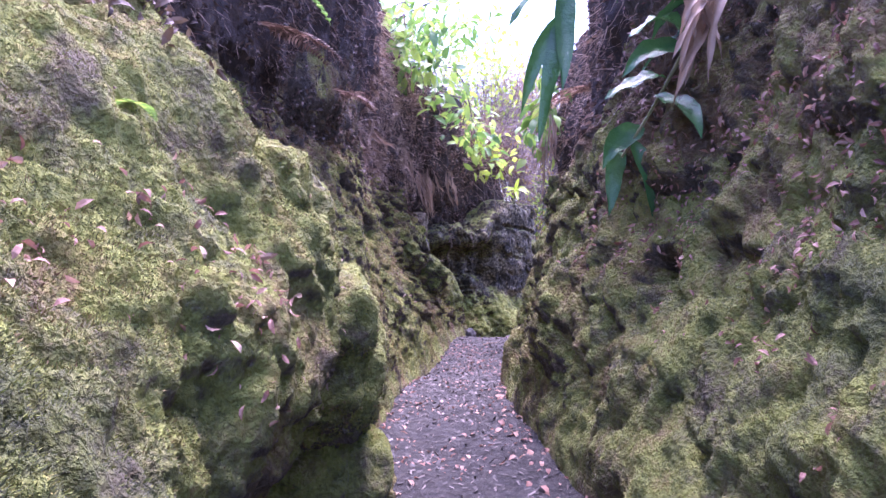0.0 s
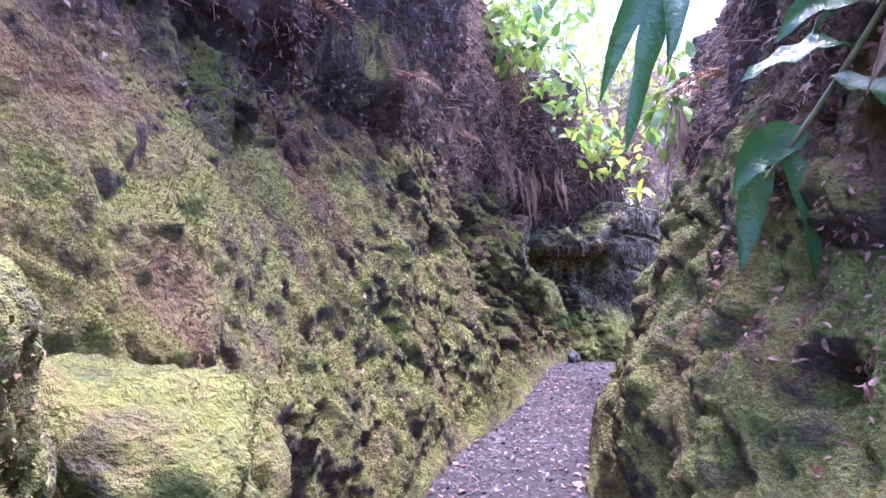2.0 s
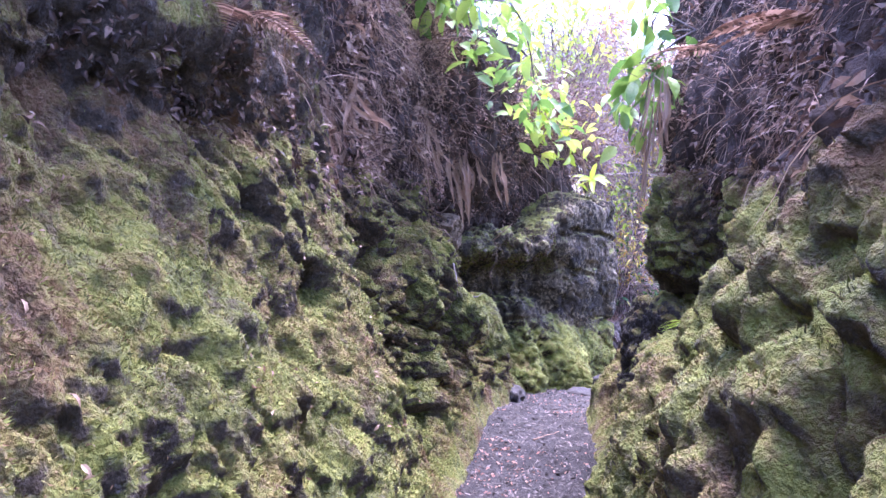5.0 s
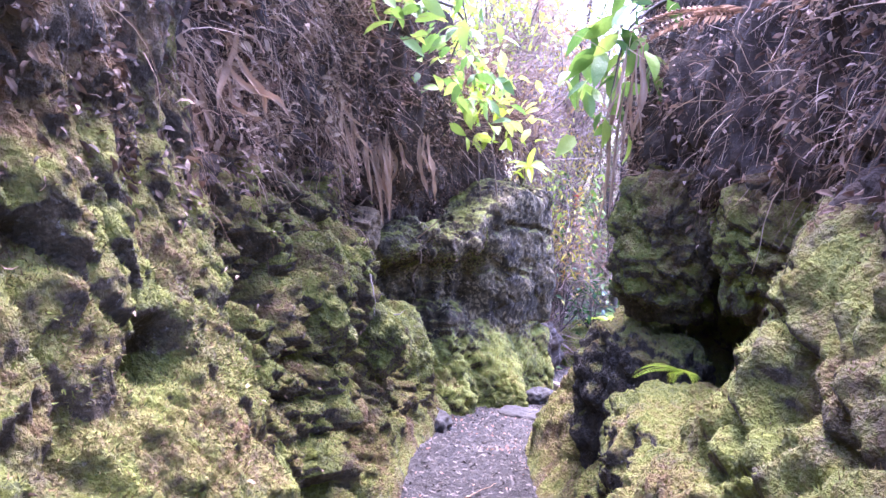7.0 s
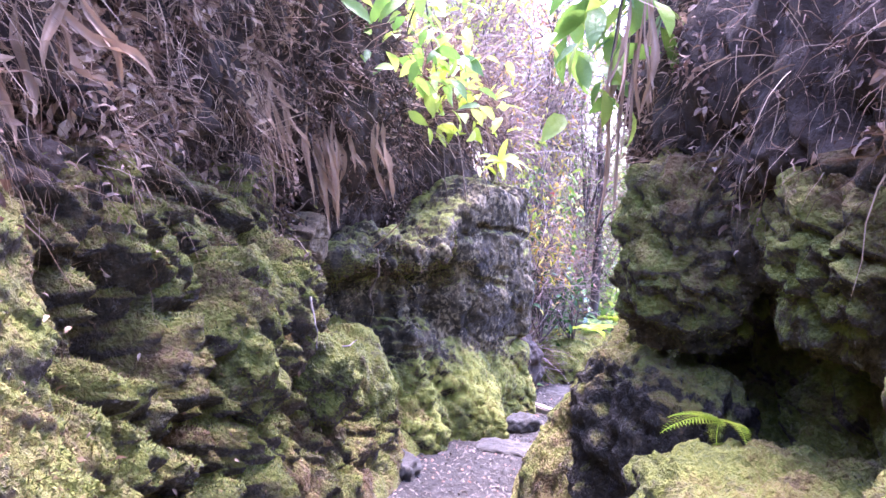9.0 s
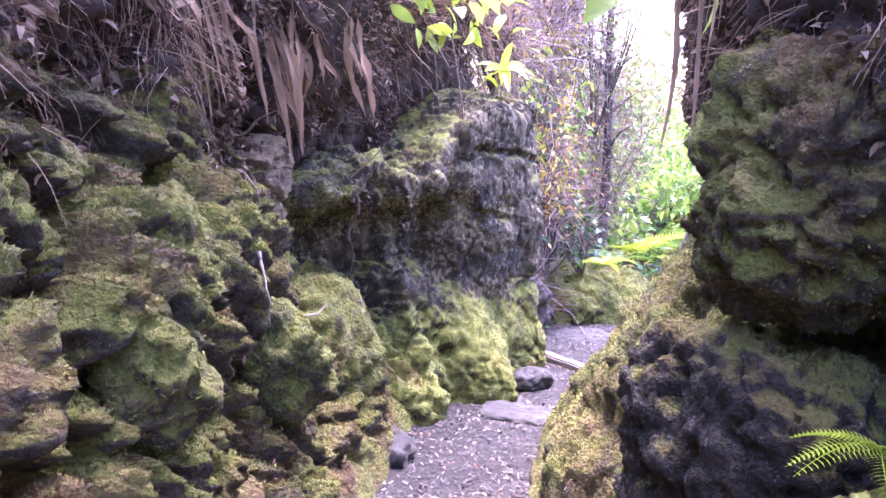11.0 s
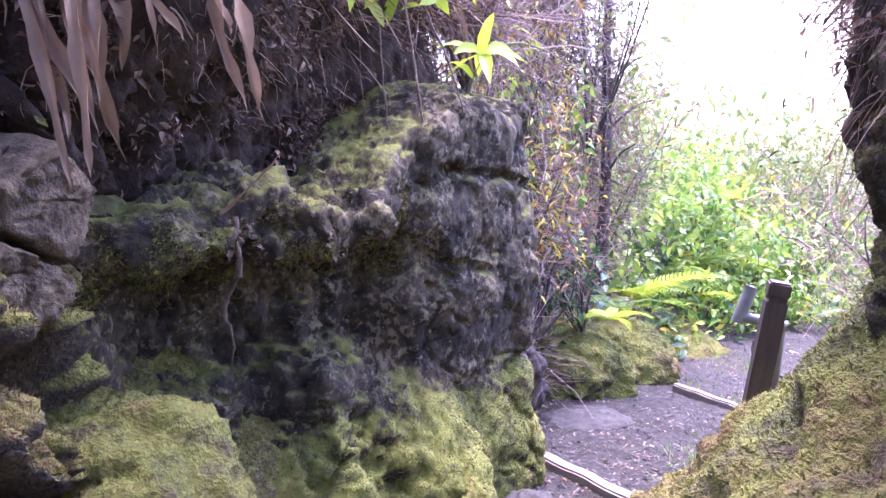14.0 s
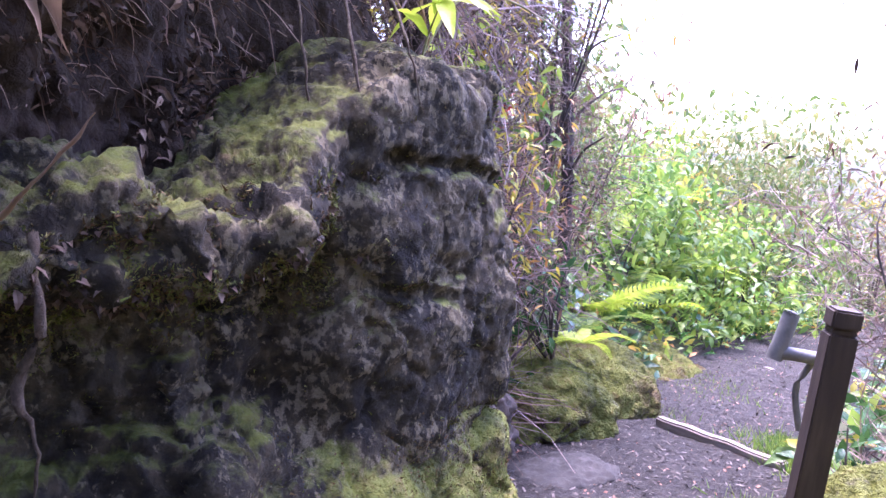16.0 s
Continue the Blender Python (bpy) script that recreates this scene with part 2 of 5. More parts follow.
SLAB = plain("brown_slab_stone", [(0.34, (0.05, 0.036, 0.022)), (0.52, (0.17, 0.125, 0.075)), (0.70, (0.33, 0.26, 0.17))], 13, 0.9, 1.0, 0.03)
STONE = plain("grey_stone", [(0.3, (0.020, 0.018, 0.016)), (0.55, (0.042, 0.037, 0.033)), (0.78, (0.10, 0.09, 0.08))], 10, 0.85, 0.7, 0.012)
SLOPE = plain("overgrown_earth", [(0.3, (0.02, 0.022, 0.012)), (0.5, (0.06, 0.065, 0.028)), (0.75, (0.13, 0.10, 0.05))], 1.6, 0.95, 1.0, 0.06)
EARTH = plain("dark_earth", [(0.3, (0.018, 0.011, 0.008)), (0.55, (0.050, 0.031, 0.021)), (0.78, (0.11, 0.072, 0.047))], 7, 0.95, 0.9, 0.03)

# ---- noise on arrays ----
RNG = np.random.default_rng(7)
PERM = np.concatenate([RNG.permutation(256)] * 3)
GRAD = RNG.normal(size=(256, 3))
GRAD /= np.linalg.norm(GRAD, axis=1)[:, None]
CELL = RNG.random((256, 3))


def perlin(p):
    i = np.floor(p).astype(int)
    f = p - i
    i &= 255
    u = f * f * f * (f * (f * 6 - 15) + 10)
    out = 0
    for dx in (0, 1):
        for dy in (0, 1):
            for dz in (0, 1):
                g = GRAD[PERM[PERM[PERM[(i[:, 0] + dx) & 255] + ((i[:, 1] + dy) & 255)] + ((i[:, 2] + dz) & 255)]]
                d = ((f - (dx, dy, dz)) * g).sum(1)
                w = (u[:, 0] if dx else 1 - u[:, 0]) * (u[:, 1] if dy else 1 - u[:, 1]) * (u[:, 2] if dz else 1 - u[:, 2])
                out = out + d * w
    return out * 1.5


def fbm(p, octaves=4, gain=0.5):
    out, a = 0, 1.0
    for k in range(octaves):
        out = out + a * perlin(p * 2.0 ** k + 17.3 * k)
        a *= gain
    return out


def ridged(p, octaves=4, gain=0.55):
    out, a = 0, 1.0
    for k in range(octaves):
        out = out + a * (0.45 - 1.6 * np.abs(perlin(p * 2.0 ** k + 9.7 * k)))
        a *= gain
    return out


def worley(p):
    """The distances to the nearest and second nearest of scattered points."""
    i = np.floor(p).astype(int)
    f = p - i
    d1 = np.full(len(p), 9.0)
    d2 = np.full(len(p), 9.0)
    for dx in (-1, 0, 1):
        for dy in (-1, 0, 1):
            for dz in (-1, 0, 1):
                c = CELL[PERM[PERM[PERM[(i[:, 0] + dx) & 255] + ((i[:, 1] + dy) & 255)] + ((i[:, 2] + dz) & 255)]]
                d = np.linalg.norm(c + (dx, dy, dz) - f, axis=1)
                d2 = np.minimum(d2, np.maximum(d, d1))
                d1 = np.minimum(d1, d)
    return d1, d2


def smooth(a, b, x):
    t = np.clip((x - a) / (b - a), 0, 1)
    return t * t * (3 - 2 * t)


# ---- mesh helpers ----
def mesh_from(name, verts, faces, material, shade=True):
    """A mesh from arrays; every face has the same number of corners."""
    verts = np.asarray(verts, dtype=np.float32)
    faces = np.asarray(faces, dtype=np.int32)
    me = bpy.data.meshes.new(name)
    k = faces.shape[1]
    me.vertices.add(len(verts))
    me.vertices.foreach_set("co", verts.ravel())
    me.loops.add(faces.size)
    me.loops.foreach_set("vertex_index", faces.ravel())
    me.polygons.add(len(faces))
    me.polygons.foreach_set("loop_start", np.arange(0, faces.size, k, dtype=np.int32))
    me.polygons.foreach_set("use_smooth", np.full(len(faces), shade))
    me.materials.append(material)
    me.update(calc_edges=True)
    return me


def thing(name, at, label, category, group="", kind=""):
    ob = new(name)
    ob.empty_display_size = 0.1
    ob.matrix_basis = Matrix.Translation(at)
    return tagged(ob, label, category, group, kind)


def child(name, me, parent, label=""):
    """A mesh, given in the thing's own frame, as a part of it."""
    ob = new(name, me)
    ob.parent = parent
    return tagged(ob, label)


def part(name, bm, material, parent, label=""):
    me = bpy.data.meshes.new(name)
    bm.to_mesh(me)
    bm.free()
    me.materials.append(material)
    return child(name, me, parent, label)


def strip_grid(rows, cols, closed=False):
    a = np.arange(rows * cols).reshape(rows, cols)
    if closed:
        a = np.concatenate([a, a[:, :1]], axis=1)
    return np.stack([a[:-1, :-1], a[:-1, 1:], a[1:, 1:], a[1:, :-1]], -1).reshape(-1, 4)


def tube(points, radii, sides=8, wobble=0.0):
    """Vertices and faces of a bent, tapering rod along points."""
    p = np.asarray(points, float)
    r = np.interp(np.linspace(0, 1, len(p)), np.linspace(0, 1, len(radii)), radii)
    t = np.gradient(p, axis=0)
    t /= np.linalg.norm(t, axis=1)[:, None] + 1e-9
    ref = np.where(np.abs(t[:, 2:]) > 0.9, (1.0, 0, 0), (0, 0, 1.0))
    u = np.cross(t, ref)
    u /= np.linalg.norm(u, axis=1)[:, None]
    v = np.cross(t, u)
    a = np.linspace(0, 2 * np.pi, sides, endpoint=False)
    ring = u[:, None] * np.cos(a)[None, :, None] + v[:, None] * np.sin(a)[None, :, None]
    verts = (p[:, None] + ring * r[:, None, None]).reshape(-1, 3)
    if wobble:
        verts += (fbm(verts * 12, 2)[:, None] * wobble) * ring.reshape(-1, 3)
    return verts, strip_grid(len(p), sides, True)


def curve_points(points, n):
    """A smooth line through points."""
    p = np.asarray(points, float)
    q = np.vstack([2 * p[0] - p[1], p, 2 * p[-1] - p[-2]])
    out = []
    for s in np.linspace(0, len(p) - 1.0001, n):
        i = int(s)
        f = s - i
        a, b, c, d = q[i:i + 4]
        out.append(0.5 * (2 * b + (c - a) * f + (2 * a - 5 * b + 4 * c - d) * f * f + (3 * b - a - 3 * c + d) * f ** 3))
    return np.array(out)


def join(pieces):
    vs, fs, k = [], [], 0
    for v, f in pieces:
        vs.append(v)
        fs.append(np.asarray(f) + k)
        k += len(v)
    return np.vstack(vs), np.vstack(fs)


# ---- ground level along the walk ----
FLOOR_Y = (-3, 0, 1.5, 3, 4, 5.2, 6.9, 8, 10, 10.5, 11.7, 13, 14.4, 16, 20, 40)
FLOOR_Z = (-0.35, -0.1, 0.28, 0.50, 0.53, 0.52, 0.45, 0.43, 0.40, 0.33, 0.20, 0.10, 0.0, -0.25, -0.7, -2.0)


def floor_z(y):
    return np.interp(y, FLOOR_Y, FLOOR_Z)


# Base line of each wall (x, y) and how far it leans back at these heights above the floor.
LEVELS = (0, 0.3, 0.6, 0.9, 1.2, 1.5, 1.9, 2.6, 3.4)
LEFT_NEAR = (
    (-0.75, -2.5, (0, 0.05, 0.1, 0.2, 0.3, 0.5, 0.6, 0.6, 0.5)),
    (-0.50, 0.2, (0.14, 0.12, 0.07, 0.02, 0.0, 0.14, 0.6, 0.70, 0.55)),
    (-0.40, 1.2, (0.14, 0.12, 0.07, 0.0, 0.02, 0.20, 0.65, 0.70, 0.5)),
    (-0.32, 2.05, (0.16, 0.14, 0.08, 0.0, 0.03, 0.22, 0.65, 0.68, 0.45)),
    (-0.56, 2.5, (0, 0.10, 0.10, 0.10, 0.15, 0.30, 0.60, 0.60, 0.40)),
    (-0.42, 3.4, (0, 0.08, 0.12, 0.20, 0.36, 0.56, 0.74, 0.58, 0.35)),
    (-0.32, 4.6, (0, 0.08, 0.18, 0.34, 0.52, 0.74, 0.84, 0.56, 0.30)),
    (-0.30, 5.7, (0, 0.08, 0.16, 0.24, 0.42, 0.60, 0.76, 0.60, 0.26)),
)
LEFT_FAR = (
    (-0.15, 6.6, (0, 0.14, 0.25, 0.36, 0.50, 0.60, 0.70, 0.66, 0.42)),
    (-0.08, 7.25, (0, 0.14, 0.26, 0.38, 0.50, 0.58, 0.66, 0.66, 0.50)),
    (0.00, 7.75, (0, 0.22, 0.38, 0.48, 0.60, 0.72, 0.82, 0.68, 0.62)),
    (0.07, 9.2, (0, 0.17, 0.28, 0.36, 0.43, 0.62, 0.72, 0.62, 0.65)),
    (0.22, 10.2, (0, 0.16, 0.30, 0.38, 0.48, 0.66, 0.66, 0.52, 0.50)),
    (0.50, 11.5, (0, 0.14, 0.34, 0.75, 1.0, 0.85, 0.60, 0.32, 0.30)),
    (0.86, 12.2, (0.1, 0.2, 0.4, 0.60, 0.75, 0.60, 0.60, 0.42, 0.75)),
    (1.30, 12.80, (0, 0.05, 0.12, 0.20, 0.22, 0.22, 0.40, 0.60, 1.2)),
    (1.50, 13.4, (0, 0.05, 0.10, 0.20, 0.25, 0.25, 0.35, 0.90, 1.6)),
    (0.9, 14.6, (0, 0.1, 0.2, 0.3, 0.3, 0.3, 0.4, 1.0, 1.8)),
)
LEFT = LEFT_NEAR + LEFT_FAR
RIGHT = (
    (0.85, -2.5, (0, 0.10, 0.25, 0.40, 0.50, 0.60, 0.65, 0.7, 0.8)),
    (0.72, 0.5, (0, 0.05, 0.14, 0.30, 0.45, 0.55, 0.66, 0.75, 0.85)),
    (0.58, 3.0, (0, 0.05, 0.15, 0.36, 0.47, 0.54, 0.64, 0.72, 0.75)),
    (0.46, 4.6, (0, 0.05, 0.10, 0.18, 0.32, 0.44, 0.54, 0.50, 0.5)),
    (0.45, 6.0, (0, 0.10, 0.20, 0.28, 0.44, 0.56, 0.66, 0.72, 0.8)),
    (0.57, 7.2, (0, 0.10, 0.18, 0.30, 0.60, 0.70, 0.80, 0.80, 0.85)),
    (0.78, 8.0, (0, 0.12, 0.25, 0.80, 1.15, 1.00, 0.74, 0.72, 0.80)),
    (0.84, 8.9, (0, 0.30, 0.75, 1.05, 1.10, 0.72, 0.54, 0.60, 0.70)),
    (0.93, 10.1, (0, 0.14, 0.30, 0.48, 0.68, 0.74, 0.57, 0.5, 0.5)),
    (1.24, 11.2, (0, 0.18, 0.38, 0.64, 0.95, 1.05, 0.9, 0.9, 0.9)),
    (1.64, 12.0, (0, 0.20, 0.48, 0.95, 2.0, 2.2, 2.3, 2.5, 2.6)),
    (2.40, 12.3, (0, 0.30, 0.80, 1.5, 2.2, 2.6, 2.8, 3.0, 3.2)),
    (4.5, 12.2, (0, 0.30, 0.80, 1.5, 2.2, 2.6, 2.8, 3.0, 3.2)),
)
HOLLOWS = (  # x, y, z, radius, depth
    (-0.62, 6.88, 1.69, 0.10, 0.22), (-0.71, 6.17, 1.62, 0.07, 0.15), (-1.15, 4.52, 2.1, 0.11, 0.2), (0.02, 10.3, 0.86, 0.12, 0.2),
    (-0.45, 7.4, 1.2, 0.09, 0.2), (-0.3, 8.3, 1.15, 0.10, 0.2), (-0.3, 8.9, 1.3, 0.09, 0.2), (-0.2, 9.4, 1.0, 0.10, 0.22),
    (-0.45, 5.2, 1.45, 0.07, 0.12), (-0.22, 10.72, 1.34, 0.13, 0.25), (-0.5, 9.5, 1.85, 0.14, 0.25), (-0.1, 11.3, 1.35, 0.16, 0.2), (0.95, 3.0, 1.15, 0.10, 0.16),
    (0.85, 3.4, 1.45, 0.09, 0.15), (1.15, 7.9, 1.1, 0.12, 0.15), (1.35, 8.9, 1.35, 0.16, 0.3), (1.5, 8.2, 1.75, 0.16, 0.25), (1.25, 9.6, 2.0, 0.10, 0.1),
)


def wall_grid(stations, side, ns, nh):
    """The wall as a grid of points; side is the way (in or out of the cut) that rock bulges."""
    xy = curve_points([(s[0], s[1]) for s in stations], ns)
    prof = curve_points([s[2] for s in stations], ns)
    t = np.gradient(xy, axis=0)
    t /= np.linalg.norm(t, axis=1)[:, None]
    k = max(3, ns // 40)
    kern = np.hanning(2 * k + 1)
    kern /= kern.sum()
    t = np.stack([np.convolve(np.pad(t[:, i], k, mode="edge"), kern, "valid") for i in (0, 1)], 1)
    out = np.stack([-t[:, 1], t[:, 0]], 1) * side
    low = int(nh * 0.82)
    h = np.concatenate([[-0.15], np.linspace(0, 2.05, low), np.linspace(2.05, 3.4, nh - low)[1:]])
    off = np.array([np.interp(h, LEVELS, p) for p in prof])
    kern = np.hanning(9)
    kern /= kern.sum()
    off = np.stack([np.convolve(np.pad(r, 4, mode="edge"), kern, "valid") for r in off])
    p = np.empty((ns, nh, 3))
    p[..., :2] = xy[:, None] + out[:, None] * off[..., None]
    p[..., 2] = floor_z(xy[:, 1])[:, None] + h[None]
    du = np.gradient(p, axis=0)
    dv = np.gradient(p, axis=1)
    nrm = np.cross(du, dv) * side
    nrm /= np.linalg.norm(nrm, axis=2)[..., None] + 1e-9
    q = p.reshape(-1, 3)
    hh = np.broadcast_to(h, (ns, nh)).ravel()
    y = q[:, 1]
    foot = smooth(-0.05, 0.25, hh)
    d = 0.10 * fbm(q * 1.3 + 3.1, 3)
    warp = q + 0.10 * np.stack([fbm(q * 2.6 + 5, 3), fbm(q * 2.6 + 9, 3), fbm(q * 2.6 + 2, 3)], 1)
    warp[:, 1] += 0.30 * warp[:, 2] * side
    if side > 0:
        knobby = 0.10 + 0.08 * smooth(4.2, 5.2, y) + 0.78 * smooth(7.45, 8.0, y) * (1 - smooth(10.9, 11.4, y))
    else:
        knobby = 0.22 + 0.14 * smooth(4.2, 6.0, y) + 0.2 * smooth(7.2, 7.8, y) - 0.40 * smooth(9.2, 10.0, y)
    knobby = knobby * (1 - 0.6 * smooth(1.7, 2.2, hh)) * smooth(0.05, 0.4, hh)
    f1, f2 = worley(warp * np.array((5.0, 5.6, 2.3)))
    dome = np.sqrt(np.clip(1 - (f1 / 0.85) ** 2, 0, 1)) - 0.65
    d += knobby * (0.17 * dome - 0.12 * smooth(0.22, 0.0, f2 - f1))
    g1, g2 = worley(warp * np.array((11.0, 11.5, 6.5)) + 31)
    dome = np.sqrt(np.clip(1 - (g1 / 0.85) ** 2, 0, 1)) - 0.65
    d += (0.04 + 0.8 * knobby) * (0.060 * dome - 0.035 * smooth(0.20, 0.0, g2 - g1))
    d += (0.15 + 0.85 * knobby) * 0.055 * ridged(warp * np.array((3.2, 4.2, 1.8)) + 12, 5, 0.6)
    d += 0.036 * fbm(q * 4, 5, 0.62)
    d += 0.010 * fbm(q * 12 + 3, 2)
    k1, k2 = worley(q * 24.0 + 7)
    d += 0.014 * (0.5 - k1)
    d += 0.009 * ridged(q * 20, 3)
    caves = fbm(warp * np.array((3.4, 3.4, 2.6)) + 40, 2, 0.5)
    d -= (0.24 if side > 0 else 0.16) * knobby * smooth(0.22, 0.48, caves) * smooth(0.2, 0.5, hh)
    for hx, hy, hz, r, depth in HOLLOWS:
        e = np.linalg.norm((q - (hx, hy, hz)) / (1, 1, 0.8), axis=1) / r
        d -= depth * np.exp(-e ** 3)
    sag = np.stack([0 * y, 0 * y, -0.22 * knobby], 1)
    q = q + (nrm.reshape(-1, 3) + sag) * (d * (0.25 + 0.75 * foot))[:, None]
    return q.reshape(ns, nh, 3)


def sample_surface(grid, n, rng, weight):
    """Random places on a grid, with the normals there; weight(centre, normal) thins them."""
    a, b, c, e = grid[:-1, :-1], grid[:-1, 1:], grid[1:, 1:], grid[1:, :-1]
    nr = np.cross(c - a, e - b)
    area = np.linalg.norm(nr, axis=2)
    nr = nr / (area[..., None] + 1e-12)
    cen = (a + b + c + e) / 4
    w = (area * weight(cen.reshape(-1, 3), nr.reshape(-1, 3)).reshape(area.shape)).ravel()
    k = rng.choice(len(w), n, p=w / w.sum())
    u, v = rng.random((2, n, 1))
    A, B, C, E = (m.reshape(-1, 3)[k] for m in (a, b, c, e))
    return A * (1 - u) * (1 - v) + B * (1 - u) * v + C * u * v + E * u * (1 - v), nr.reshape(-1, 3)[k]


def blades(p, n, rng, length, width, spread=0.8):
    """Tiny pointed blades, one triangle each, that stand off a surface."""
    k = len(p)
    d = n + rng.normal(size=(k, 3)) * spread
    d /= np.linalg.norm(d, axis=1)[:, None]
    s = np.cross(d, rng.normal(size=(k, 3)))
    s /= np.linalg.norm(s, axis=1)[:, None] + 1e-9
    ln = length * rng.uniform(0.5, 1.4, (k, 1))
    wd = width * rng.uniform(0.6, 1.4, (k, 1))
    v = np.stack([p - s * wd - n * 0.003, p + s * wd - n * 0.003, p + d * ln], 1).reshape(-1, 3)
    return v, np.arange(3 * k).reshape(-1, 3)


def moss_weight(flip):
    def w(c, n):
        n = n * flip
        grow = 0.85 * n[:, 2] + 0.55 * fbm(c * 2.4, 4, 0.6) + 0.06
        hgt = c[:, 2] - floor_z(c[:, 1])
        return np.clip(grow, 0, 1) ** 1.2 * (1 - 0.97 * smooth(1.25, 1.85, hgt - 1.2 * (flip > 0) * (1 - smooth(3.4, 4.4, c[:, 1])))) * smooth(0.0, 0.12, hgt) * (c[:, 1] > 0.3) * (1 - smooth(10.8, 11.4, c[:, 1]) * smooth(1.0, 1.35, hgt) * (flip < 0)) + 1e-6
    return w


GL = wall_grid(LEFT, 1, 1100, 180)
GR = wall_grid(RIGHT, -1, 960, 172)


def split_wall(grid, flip):
    """Faces of rock below and of root-bound earth above, parted along an uneven line."""
    ns, nh = grid.shape[:2]
    f = strip_grid(ns, nh)
    c = grid.reshape(-1, 3)[f[:, 0]]
    line = 1.85 + (0.75 * smooth(4.8, 5.8, c[:, 1]) * (1 - smooth(7.3, 7.6, c[:, 1])) if flip else 0) - (0.45 * smooth(10.7, 11.4, c[:, 1]) * (1 - smooth(12.6, 12.9, c[:, 1])) if flip else -1.1 * (1 - smooth(3.6, 4.6, c[:, 1])))
    high = c[:, 2] - floor_z(c[:, 1]) + 0.22 * fbm(c * 1.6 + 8, 3) > line
    f = f[:, ::-1] if flip else f
    return f[~high], f[high]


for nm, g, flip, text in (("wall_left", GL, True, "knobbly dark rock side of a sunken trail under green and rust moss"), ("wall_right", GR, False, "fissured mossy rock side of a sunken trail with dark hollows")):
    rock_faces, earth_faces = split_wall(g, flip)
    tagged(new(nm, mesh_from(nm, g.reshape(-1, 3), rock_faces, WALL_MAT)), text, "rock wall", kind="structure")
    tagged(new("trim_earth", mesh_from("trim_earth", g.reshape(-1, 3), earth_faces, EARTH)), "dark root-bound earth above the mossy rock", "earth bank", kind="structure")
def carpet(g, flip, count, y0, y1, length, width, seed):
    rng = np.random.default_rng(seed)
    grow = moss_weight(flip)
    p, n = sample_surface(g, count, rng, lambda c, n: grow(c, n) * (c[:, 1] > y0) * (c[:, 1] <= y1))
    v, f = blades(p, n * flip, rng, length, width, 1.0)
    tagged(new("moss_carpet", mesh_from("moss_carpet", v, f, TUFT, False)), "short green and rusty moss growing over the rock", "moss", kind="stuff")


carpet(GL, -1, 220000, 0.3, 3.2, 0.0075, 0.0014, 301)
carpet(GL, -1, 150000, 3.2, 14.0, 0.016, 0.0026, 302)
carpet(GR, 1, 110000, 0.3, 4.0, 0.009, 0.0015, 303)
carpet(GR, 1, 95000, 4.0, 13.5, 0.016, 0.0026, 304)


# ---- floor of the cut ----
TRAIL = ((0.05, -3), (0.08, 1), (0.12, 3), (0.03, 5), (0.2, 6.8), (0.35, 8.5), (0.6, 10.4), (1.05, 11.6), (1.85, 12.9), (2.8, 14.1), (3.75, 15.1), (4.7, 16.0), (5.8, 17.0), (7.2, 17.9), (9.5, 18.8))


def floor_strip(ns=420, nw=46):
    c = curve_points(TRAIL, ns)
    t = np.gradient(c, axis=0)
    t /= np.linalg.norm(t, axis=1)[:, None]
    out = np.stack([t[:, 1], -t[:, 0]], 1)
    w = np.linspace(-1.25, 1.25, nw)
    p = np.empty((ns, nw, 3))
    p[..., :2] = c[:, None] + out[:, None] * w[None, :, None]
    p[..., 2] = floor_z(c[:, 1])[:, None]
    q = p.reshape(-1, 3)
    q[:, 2] += 0.02 * fbm(q * 2.2, 3) + 0.012 * fbm(q * 11, 3)
    return p


FL = floor_strip()
floor_ob = tagged(new("floor", mesh_from("floor", FL.reshape(-1, 3), strip_grid(420, 46), SOIL)), "trodden dark soil of a sunken trail littered with wood chips", "trail", kind="structure")
rng = np.random.default_rng(5)
p, n = sample_surface(FL, 40000, rng, lambda c, n: np.exp(-((c[:, 1] - 9) / 7) ** 2) + 0.02)
n = np.abs(n)


def flakes(p, rng, size, lift=0.006, tilt=0.35):
    """Flat four-cornered chips that lie on the ground."""
    k = len(p)
    a = rng.uniform(0, 2 * np.pi, k)
    u = np.stack([np.cos(a), np.sin(a), rng.normal(size=k) * tilt], 1)
    v = np.stack([-np.sin(a), np.cos(a), rng.normal(size=k) * tilt], 1)
    ln = size * rng.uniform(0.4, 1.5, (k, 1))
    wd = ln * rng.uniform(0.2, 0.5, (k, 1))
    c = p + np.array((0, 0, lift))
    q = np.stack([c - u * ln - v * wd * 0.6, c + u * ln * 0.8 - v * wd, c + u * ln + v * wd * 0.7, c - u * ln * 0.9 + v * wd], 1)
    return q.reshape(-1, 3), np.arange(4 * k).reshape(-1, 4)


v, f = flakes(p, rng, 0.012)
tagged(new("wood_chips", mesh_from("wood_chips", v, f, CHIP, False)), "pale and brown wood chips strewn over the trail", "wood chips", kind="stuff")


rng = np.random.default_rng(8)
p, n = sample_surface(FL, 4200, rng, lambda c, n: (0.15 + smooth(0.0, 0.3, fbm(c * 1.5, 2))) * np.exp(-((c[:, 1] - 8) / 7) ** 2))
FALLEN = p + np.array((0, 0, 0.008))

